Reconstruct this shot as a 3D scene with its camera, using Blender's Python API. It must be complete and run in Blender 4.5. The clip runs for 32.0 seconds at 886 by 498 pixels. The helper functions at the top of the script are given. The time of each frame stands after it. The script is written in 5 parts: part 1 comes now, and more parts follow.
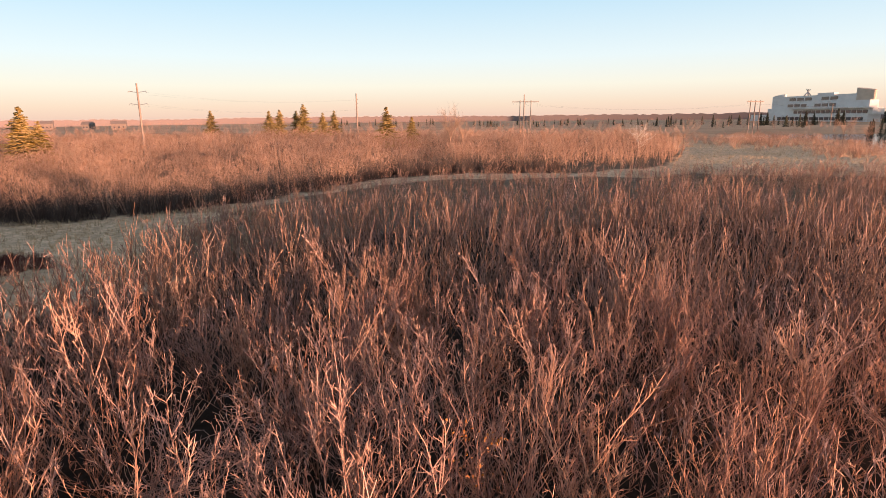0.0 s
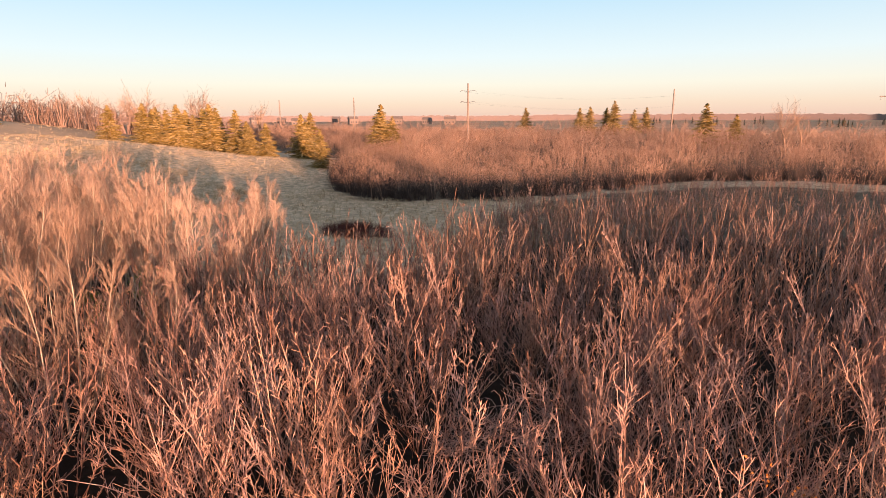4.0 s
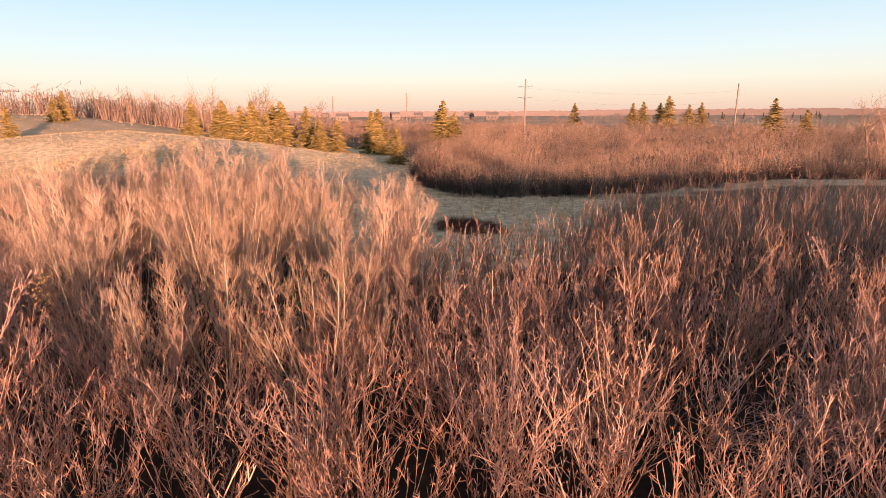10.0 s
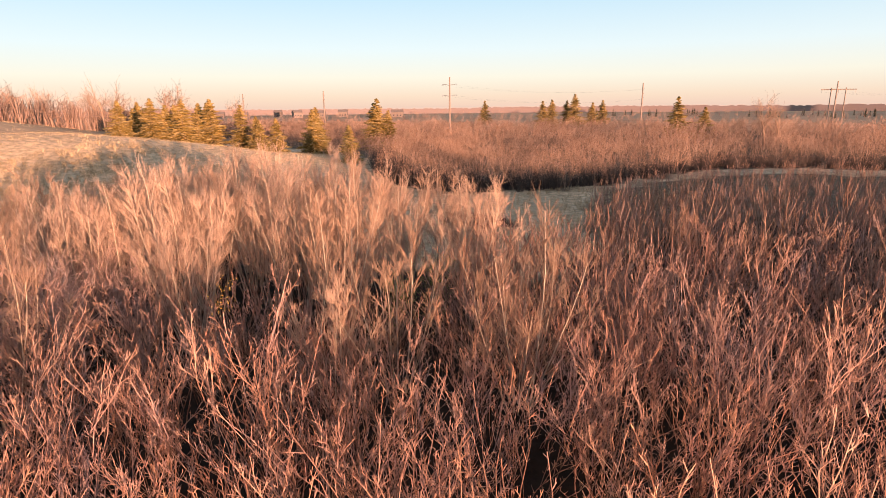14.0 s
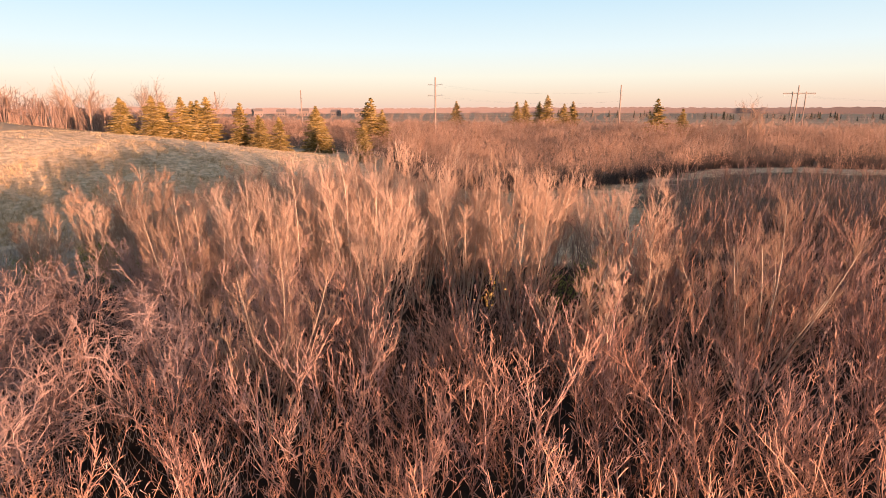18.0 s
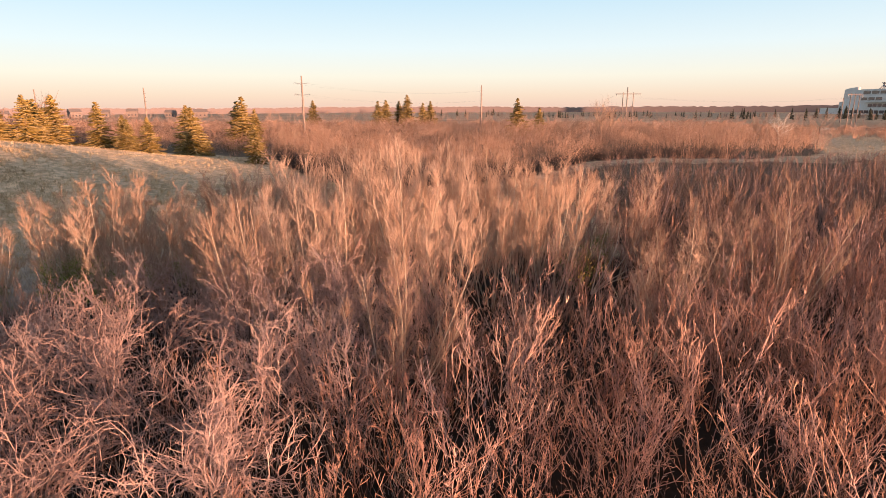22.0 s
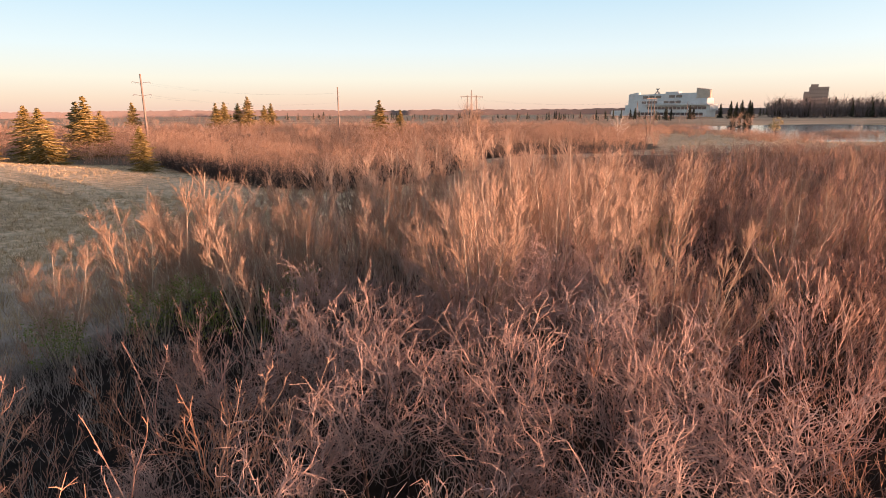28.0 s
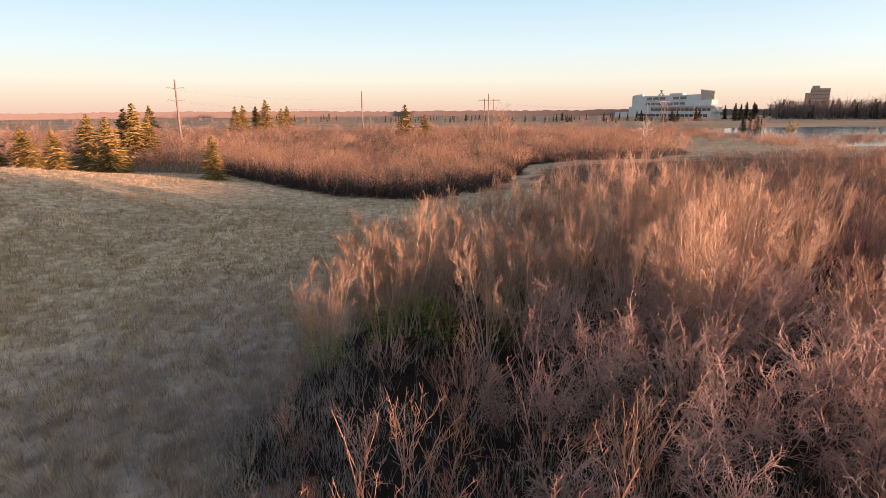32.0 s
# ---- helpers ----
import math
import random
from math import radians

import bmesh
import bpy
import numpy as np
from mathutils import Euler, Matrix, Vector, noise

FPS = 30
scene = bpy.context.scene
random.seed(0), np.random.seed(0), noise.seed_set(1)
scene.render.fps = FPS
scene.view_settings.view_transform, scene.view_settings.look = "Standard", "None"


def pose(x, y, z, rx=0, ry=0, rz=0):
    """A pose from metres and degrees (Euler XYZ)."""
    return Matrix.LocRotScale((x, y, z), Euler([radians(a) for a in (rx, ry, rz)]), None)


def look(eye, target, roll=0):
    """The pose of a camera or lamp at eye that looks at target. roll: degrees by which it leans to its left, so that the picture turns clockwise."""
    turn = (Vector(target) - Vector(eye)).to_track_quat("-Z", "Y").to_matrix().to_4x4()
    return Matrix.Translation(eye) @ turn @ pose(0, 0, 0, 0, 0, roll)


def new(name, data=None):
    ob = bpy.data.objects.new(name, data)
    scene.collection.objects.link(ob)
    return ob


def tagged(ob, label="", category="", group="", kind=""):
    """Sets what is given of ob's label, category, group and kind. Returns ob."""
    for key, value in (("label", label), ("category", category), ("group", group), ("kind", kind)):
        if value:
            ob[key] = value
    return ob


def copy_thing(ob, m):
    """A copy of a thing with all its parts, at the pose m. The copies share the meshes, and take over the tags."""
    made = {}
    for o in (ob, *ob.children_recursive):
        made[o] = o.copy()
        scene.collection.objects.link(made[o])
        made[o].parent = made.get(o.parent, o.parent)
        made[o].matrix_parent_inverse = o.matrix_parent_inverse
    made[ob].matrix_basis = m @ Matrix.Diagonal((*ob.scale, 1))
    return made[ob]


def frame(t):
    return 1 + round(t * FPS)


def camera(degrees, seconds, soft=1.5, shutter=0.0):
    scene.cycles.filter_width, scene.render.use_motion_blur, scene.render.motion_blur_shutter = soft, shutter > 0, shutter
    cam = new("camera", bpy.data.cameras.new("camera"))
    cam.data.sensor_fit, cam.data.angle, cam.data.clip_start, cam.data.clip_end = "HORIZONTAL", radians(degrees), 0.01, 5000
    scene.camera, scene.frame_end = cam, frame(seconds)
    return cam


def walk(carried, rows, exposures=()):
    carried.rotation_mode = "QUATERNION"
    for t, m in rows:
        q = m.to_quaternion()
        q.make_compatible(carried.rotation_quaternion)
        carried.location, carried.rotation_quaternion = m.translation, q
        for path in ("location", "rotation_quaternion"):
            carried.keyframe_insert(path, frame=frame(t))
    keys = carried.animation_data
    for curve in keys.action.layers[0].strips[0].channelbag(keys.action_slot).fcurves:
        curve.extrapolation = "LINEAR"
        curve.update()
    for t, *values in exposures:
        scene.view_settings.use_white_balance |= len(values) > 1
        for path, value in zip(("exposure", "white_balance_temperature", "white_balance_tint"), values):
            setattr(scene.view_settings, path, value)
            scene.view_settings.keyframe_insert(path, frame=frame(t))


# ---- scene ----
cam = camera(76.4, 32.0, soft=0.7)
PATH = [
    (0, (2.609, 2.513, 6.475), (2.555, 4.459, 6.016), -0.6),
    (0.5, (2.592, 2.493, 6.465), (2.439, 4.433, 6.006), -0.5),
    (1, (2.577, 2.476, 6.458), (2.303, 4.403, 5.998), -0.5),
    (1.5, (2.562, 2.463, 6.451), (2.173, 4.37, 5.992), -0.4),
    (2, (2.546, 2.453, 6.446), (2.024, 4.328, 5.987), -0.3),
    (2.5, (2.527, 2.445, 6.443), (1.88, 4.281, 5.983), -0.3),
    (3, (2.505, 2.438, 6.441), (1.747, 4.23, 5.98), -0.3),
    (3.5, (2.48, 2.428, 6.44), (1.605, 4.166, 5.979), -0.3),
    (4, (2.453, 2.41, 6.441), (1.435, 4.069, 5.98), -0.3),
    (4.5, (2.419, 2.374, 6.443), (1.299, 3.966, 5.982), -0.4),
    (6.5, (1.822, 1.779, 6.482), (0.704, 3.371, 6.016), -0.4),
    (7, (1.45, 1.461, 6.502), (0.33, 3.051, 6.035), -0.4),
    (7.5, (0.973, 1.071, 6.526), (-0.149, 2.659, 6.058), -0.5),
    (8, (0.403, 0.62, 6.554), (-0.72, 2.207, 6.084), -0.5),
    (8.5, (-0.239, 0.118, 6.584), (-1.362, 1.705, 6.113), -0.5),
    (9, (-0.933, -0.422, 6.616), (-2.055, 1.165, 6.144), -0.5),
    (9.5, (-1.66, -0.992, 6.649), (-2.779, 0.596, 6.175), -0.5),
    (10, (-2.407, -1.584, 6.683), (-3.526, 0.004, 6.207), -0.4),
    (10.5, (-3.17, -2.193, 6.715), (-4.289, -0.605, 6.237), -0.4),
    (11, (-3.95, -2.814, 6.743), (-5.068, -1.227, 6.265), -0.4),
    (11.5, (-4.753, -3.45, 6.767), (-5.871, -1.862, 6.288), -0.4),
    (12, (-5.592, -4.104, 6.785), (-6.71, -2.517, 6.305), -0.4),
    (12.5, (-6.484, -4.785, 6.798), (-7.601, -3.197, 6.317), -0.4),
    (13, (-7.45, -5.496, 6.807), (-8.522, -3.879, 6.324), -0.5),
    (13.5, (-8.503, -6.237, 6.813), (-9.436, -4.536, 6.329), -0.5),
    (15.5, (-13.199, -9.077, 6.837), (-13.911, -7.273, 6.349), -0.6),
    (16, (-14.307, -9.635, 6.843), (-15.0, -7.824, 6.355), -0.4),
    (16.5, (-15.344, -10.122, 6.846), (-16.029, -8.307, 6.359), -0.3),
    (17, (-16.318, -10.561, 6.846), (-17.001, -8.745, 6.359), -0.1),
    (17.5, (-17.252, -10.977, 6.843), (-17.935, -9.161, 6.356), -0.1),
    (18, (-18.17, -11.39, 6.835), (-18.849, -9.573, 6.348), -0.1),
    (18.5, (-19.09, -11.806, 6.824), (-19.77, -9.989, 6.337), -0.2),
    (19, (-20.027, -12.218, 6.81), (-20.706, -10.401, 6.323), -0.3),
    (19.5, (-20.982, -12.614, 6.792), (-21.601, -10.776, 6.305), -0.3),
    (20, (-21.953, -12.983, 6.773), (-22.417, -11.099, 6.285), -0.3),
    (20.5, (-22.937, -13.315, 6.753), (-23.33, -11.416, 6.266), -0.3),
    (21, (-23.931, -13.608, 6.736), (-24.262, -11.697, 6.248), -0.3),
    (21.5, (-24.935, -13.857, 6.721), (-25.199, -11.936, 6.233), -0.2),
    (22, (-25.952, -14.057, 6.711), (-26.126, -12.126, 6.222), -0.2),
    (22.5, (-26.983, -14.201, 6.704), (-27.046, -12.263, 6.216), -0.2),
    (23, (-28.034, -14.283, 6.7), (-27.987, -12.344, 6.211), -0.1),
    (23.5, (-29.112, -14.296, 6.694), (-28.965, -12.362, 6.206), -0.1),
    (24, (-30.219, -14.241, 6.683), (-29.977, -12.317, 6.195), -0.1),
    (24.5, (-31.358, -14.126, 6.66), (-31.022, -12.215, 6.173), -0.1),
    (25, (-32.527, -13.963, 6.623), (-32.139, -12.062, 6.137), -0.1),
    (25.5, (-33.719, -13.769, 6.57), (-33.314, -11.872, 6.084), -0.1),
    (27.5, (-38.522, -13.038, 6.274), (-38.098, -11.143, 5.793), -0.3),
    (28, (-39.688, -12.923, 6.221), (-39.264, -11.028, 5.741), -0.3),
    (28.5, (-40.834, -12.843, 6.197), (-40.409, -10.949, 5.718), -0.4),
    (29, (-41.966, -12.796, 6.213), (-41.54, -10.901, 5.734), -0.4),
    (29.5, (-43.092, -12.773, 6.277), (-42.664, -10.879, 5.798), -0.4),
    (30, (-44.223, -12.77, 6.399), (-43.795, -10.876, 5.92), -0.4),
    (30.5, (-45.371, -12.783, 6.585), (-44.941, -10.889, 6.106), -0.4),
    (31, (-46.542, -12.812, 6.84), (-46.113, -10.918, 6.361), -0.3),
    (31.5, (-47.74, -12.857, 7.164), (-47.308, -10.964, 6.686), -0.3),
    (32, (-48.966, -12.919, 7.559), (-48.533, -11.026, 7.08), -0.3),
]
EXPOSURES = [(0.0, 0.0)]
SKY_GLOW = (0.26, 0.215, 0.19)
SKY, SUN, SUN_RGB = 1.0, 12.2, (1.0, 0.53, 0.335)
SKY_STOPS = ((0.0, (0.90, 0.64, 0.53)), (0.018, (0.96, 0.75, 0.60)), (0.05, (0.99, 0.93, 0.80)), (0.095, (0.86, 0.95, 0.97)),
             (0.19, (0.57, 0.80, 0.95)), (0.36, (0.31, 0.37, 0.47)), (1.0, (0.15, 0.185, 0.25)))
walk(cam, [(t, look(eye, target, roll)) for t, eye, target, roll in PATH], EXPOSURES)

# ---- light ----
SUN_AZ, SUN_EL = 123.0, 2.05          # compass from +y clockwise, height in degrees
sun_dir = Vector((math.sin(radians(SUN_AZ)) * math.cos(radians(SUN_EL)),
                  math.cos(radians(SUN_AZ)) * math.cos(radians(SUN_EL)), math.sin(radians(SUN_EL))))
world = bpy.data.worlds.new("evening_sky")
scene.world = world
world.use_nodes = True
wn, wl = world.node_tree.nodes, world.node_tree.links.new
sky = wn.new("ShaderNodeTexSky")
sky.sky_type = "NISHITA"
sky.sun_disc = False
sky.sun_elevation, sky.sun_rotation = radians(SUN_EL), radians(SUN_AZ)
sky.altitude, sky.air_density, sky.dust_density, sky.ozone_density = 570, 1.0, 0.3, 3.0
# the clear evening sky away from the sun: peach at the horizon, cream above it, then ever deeper blue
wco = wn.new("ShaderNodeTexCoord")
wsep = wn.new("ShaderNodeSeparateXYZ")
wl(wco.outputs["Generated"], wsep.inputs[0])
ramp = wn.new("ShaderNodeValToRGB")
stops = SKY_STOPS
while len(ramp.color_ramp.elements) < len(stops):
    ramp.color_ramp.elements.new(0.5)
for e, (p, c) in zip(ramp.color_ramp.elements, stops):
    e.position, e.color = p, (*c, 1)
wl(wsep.outputs["Z"], ramp.inputs[0])
both = wn.new("ShaderNodeMix")
both.data_type = "RGBA"
both.inputs[0].default_value = 0.06
wl(ramp.outputs[0], both.inputs[6])
wl(sky.outputs[0], both.inputs[7])
# the glow round the low sun, behind the camera
toward = wn.new("ShaderNodeVectorMath")
toward.operation = "DOT_PRODUCT"
wl(wco.outputs["Generated"], toward.inputs[0])
toward.inputs[1].default_value = sun_dir
near_sun = wn.new("ShaderNodeMapRange")
near_sun.interpolation_type = "SMOOTHSTEP"
near_sun.inputs["From Min"].default_value, near_sun.inputs["From Max"].default_value = 0.05, 1.0
wl(toward.outputs["Value"], near_sun.inputs["Value"])
glow = wn.new("ShaderNodeMix")
glow.data_type, glow.blend_type = "RGBA", "ADD"
wl(near_sun.outputs[0], glow.inputs[0])
wl(both.outputs[2], glow.inputs[6])
glow.inputs[7].default_value = (*SKY_GLOW, 1)
wl(glow.outputs[2], wn["Background"].inputs["Color"])
wn["Background"].inputs["Strength"].default_value = SKY
sun_lamp = bpy.data.lights.new("sun", "SUN")
sun_lamp.energy, sun_lamp.angle, sun_lamp.color = SUN, radians(0.6), SUN_RGB
sun = new("sun", sun_lamp)
sun.matrix_world = look(sun_dir * 100, (0, 0, 0))


# ---- materials ----
def mat(name, dark, light, scale=8.0, rough=0.85, bump=0.0, vary=0.0, island=False, stretch=(1, 1, 1), fine=0.0, spec=0.3, metal=0.0, tint=None):
    """A surface of two tones in two sizes of noise; vary: how far pieces differ in brightness; tint: the colour cast that some shrubs have."""
    m = bpy.data.materials.new(name)
    m.use_nodes = True
    n, link = m.node_tree.nodes, m.node_tree.links.new
    b = n["Principled BSDF"]
    b.inputs["Roughness"].default_value = rough
    b.inputs["Specular IOR Level"].default_value = spec
    b.inputs["Metallic"].default_value = metal
    co = n.new("ShaderNodeTexCoord")
    mp = n.new("ShaderNodeMapping")
    mp.inputs["Scale"].default_value = stretch
    link(co.outputs["Object"], mp.inputs[0])
    a = n.new("ShaderNodeTexNoise")
    a.inputs["Scale"].default_value, a.inputs["Detail"].default_value = scale, 5
    link(mp.outputs[0], a.inputs["Vector"])
    r = n.new("ShaderNodeValToRGB")
    r.color_ramp.elements[0].position, r.color_ramp.elements[1].position = 0.32, 0.68
    r.color_ramp.elements[0].color, r.color_ramp.elements[1].color = (*dark, 1), (*light, 1)
    link(a.outputs["Fac"], r.inputs[0])
    out = r.outputs[0]
    if fine:
        f = n.new("ShaderNodeTexNoise")
        f.inputs["Scale"].default_value, f.inputs["Detail"].default_value = scale * 9, 3
        link(mp.outputs[0], f.inputs["Vector"])
        mul = n.new("ShaderNodeMapRange")
        mul.inputs["From Min"].default_value, mul.inputs["From Max"].default_value = 0.3, 0.7
        mul.inputs["To Min"].default_value, mul.inputs["To Max"].default_value = 1 - fine, 1 + fine
        link(f.outputs["Fac"], mul.inputs["Value"])
        hs = n.new("ShaderNodeHueSaturation")
        link(mul.outputs[0], hs.inputs["Value"])
        link(out, hs.inputs["Color"])
        out = hs.outputs[0]
    if vary:
        src = n.new("ShaderNodeNewGeometry").outputs["Random Per Island"] if island else n.new("ShaderNodeObjectInfo").outputs["Random"]
        mr = n.new("ShaderNodeMapRange")
        mr.inputs["To Min"].default_value, mr.inputs["To Max"].default_value = 1 - vary, 1 + vary
        link(src, mr.inputs["Value"])
        hs = n.new("ShaderNodeHueSaturation")
        link(mr.outputs[0], hs.inputs["Value"])
        sat = n.new("ShaderNodeMapRange")
        sat.inputs["To Min"].default_value, sat.inputs["To Max"].default_value = 1 + vary * 0.5, 1 - vary * 0.5
        link(src, sat.inputs["Value"])
        link(sat.outputs[0], hs.inputs["Saturation"])
        link(out, hs.inputs["Color"])
        out = hs.outputs[0]
    if tint:
        own = n.new("ShaderNodeTexNoise")
        own.inputs["Scale"].default_value, own.inputs["Detail"].default_value = 0.28, 2
        spot = n.new("ShaderNodeVectorMath")
        spot.operation = "ADD"
        link(n.new("ShaderNodeObjectInfo").outputs["Location"], spot.inputs[0])
        link(co.outputs["Object"], spot.inputs[1])
        link(spot.outputs[0], own.inputs["Vector"])
        part_way = n.new("ShaderNodeMapRange")
        part_way.inputs["From Min"].default_value, part_way.inputs["From Max"].default_value = 0.40, 0.62
        link(own.outputs["Fac"], part_way.inputs["Value"])
        cast = n.new("ShaderNodeMix")
        cast.data_type, cast.blend_type = "RGBA", "MULTIPLY"
        link(part_way.outputs[0], cast.inputs[0])
        link(out, cast.inputs[6])
        cast.inputs[7].default_value = (*tint, 1)
        out = cast.outputs[2]
    link(out, b.inputs["Base Color"])
    if bump:
        bp = n.new("ShaderNodeBump")
        bp.inputs["Strength"].default_value = bump
        bp.inputs["Distance"].default_value = 0.05
        link(a.outputs["Fac"], bp.inputs["Height"])
        link(bp.outputs[0], b.inputs["Normal"])
    return m


GOLD = (1.0, 0.92, 0.74)
# stem bark coloured darker than the twigs, to stand for shade inside the shrubs
M_SHADEBARK = mat("shaded_willow_bark", (0.13, 0.07, 0.06), (0.36, 0.205, 0.165), 5, 0.75, vary=0.25, stretch=(1, 1, 0.3), tint=GOLD)
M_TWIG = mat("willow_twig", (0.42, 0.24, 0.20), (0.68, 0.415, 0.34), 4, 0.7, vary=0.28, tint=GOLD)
M_SAPBARK = mat("poplar_bark", (0.44, 0.35, 0.27), (0.64, 0.52, 0.40), 6, 0.75, vary=0.12, stretch=(1, 1, 0.3))
M_SAPTWIG = mat("poplar_twig", (0.38, 0.25, 0.185), (0.60, 0.41, 0.30), 4, 0.75, vary=0.2)
# thorn stems and undergrowth: the shade between stems is put into this colour
M_SHADETHORN = mat("shaded_thorn_bark", (0.045, 0.032, 0.030), (0.12, 0.085, 0.075), 5, 0.8, vary=0.15)
M_THORNTWIG = mat("thorn_twig", (0.36, 0.235, 0.205), (0.62, 0.425, 0.36), 5, 0.8, vary=0.2)
M_THICKET = mat("thicket_twigs", (0.24, 0.145, 0.12), (0.50, 0.31, 0.25), 0.25, 0.8, vary=0.35, island=True, tint=GOLD)
M_FARSHRUB = mat("far_thicket_twigs", (0.30, 0.18, 0.13), (0.56, 0.345, 0.24), 0.12, 0.85, vary=0.3, island=True)
# old stems, darkened to carry the shaded front of the far thicket
M_SHADEWOOD = mat("shaded_old_wood", (0.055, 0.042, 0.038), (0.13, 0.095, 0.082), 2.0, 0.9, vary=0.3, island=True)
M_REDSHRUB = mat("red_stems", (0.10, 0.035, 0.03), (0.20, 0.075, 0.06), 1.0, 0.8, vary=0.3, island=True)
M_LEAF = mat("green_leaf", (0.11, 0.15, 0.03), (0.27, 0.30, 0.06), 3, 0.6, vary=0.3, island=True)
M_YELLOW = mat("yellow_leaf", (0.42, 0.27, 0.06), (0.60, 0.40, 0.10), 3, 0.6, vary=0.25, island=True)
M_PALEYELLOW = mat("pale_yellow_leaf", (0.48, 0.36, 0.17), (0.64, 0.50, 0.27), 3, 0.7, vary=0.25, island=True)
M_PONDWOODS = mat("pond_woods_branches", (0.13, 0.10, 0.095), (0.24, 0.185, 0.17), 0.5, 0.85, vary=0.25, island=True)
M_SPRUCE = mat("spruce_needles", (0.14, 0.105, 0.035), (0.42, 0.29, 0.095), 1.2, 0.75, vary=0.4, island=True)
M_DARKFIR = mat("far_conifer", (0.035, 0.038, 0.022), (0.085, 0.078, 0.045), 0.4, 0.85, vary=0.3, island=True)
M_TRUNK = mat("tree_bark", (0.13, 0.09, 0.065), (0.24, 0.17, 0.125), 6, 0.9, stretch=(1, 1, 0.3))
M_BARE = mat("bare_branches", (0.33, 0.215, 0.155), (0.50, 0.345, 0.25), 0.5, 0.85, vary=0.15, island=True)
M_GREYTREE = mat("grey_branches", (0.24, 0.155, 0.12), (0.42, 0.28, 0.215), 0.5, 0.85, vary=0.2, island=True)
M_PALETREE = mat("weathered_wood", (0.55, 0.46, 0.38), (0.72, 0.62, 0.52), 3, 0.8)
M_GRASS = mat("dry_grass_blades", (0.40, 0.295, 0.18), (0.66, 0.49, 0.30), 0.8, 0.8, vary=0.30, island=True)
M_WEED = mat("dry_weed_stalks", (0.30, 0.25, 0.22), (0.50, 0.43, 0.38), 0.5, 0.85, vary=0.3, island=True)
M_POLE = mat("pole_wood", (0.22, 0.165, 0.14), (0.34, 0.26, 0.215), 3, 0.85, stretch=(1, 1, 0.2), bump=0.2)
M_STEEL = mat("galvanised_steel", (0.30, 0.31, 0.32), (0.42, 0.42, 0.43), 9, 0.5, metal=0.6)
M_WIRE = mat("wire", (0.10, 0.10, 0.10), (0.16, 0.16, 0.16), 3, 0.5, metal=0.7)
M_STONE = mat("pale_limestone", (0.66, 0.64, 0.61), (0.76, 0.74, 0.71), 0.3, 0.8, fine=0.06)
# the same stone with low orange sunlight painted in, for the east end
M_SUNLITSTONE = mat("sunlit_limestone", (0.52, 0.42, 0.33), (0.64, 0.53, 0.42), 0.3, 0.8, fine=0.06)
M_BRICKFAR = mat("tan_concrete", (0.42, 0.295, 0.235), (0.52, 0.37, 0.295), 0.3, 0.85)
M_GLASS = mat("window_glass", (0.03, 0.035, 0.045), (0.06, 0.065, 0.08), 0.4, 0.08, spec=0.9)
M_ROOF = mat("shingle_roof", (0.16, 0.13, 0.12), (0.26, 0.22, 0.20), 2, 0.9)
M_SIDING = mat("house_siding", (0.17, 0.135, 0.12), (0.26, 0.205, 0.18), 1, 0.8, vary=0.25)
M_BERRY = mat("rust_leaf", (0.34, 0.12, 0.035), (0.55, 0.22, 0.06), 4, 0.7, vary=0.2, island=True)


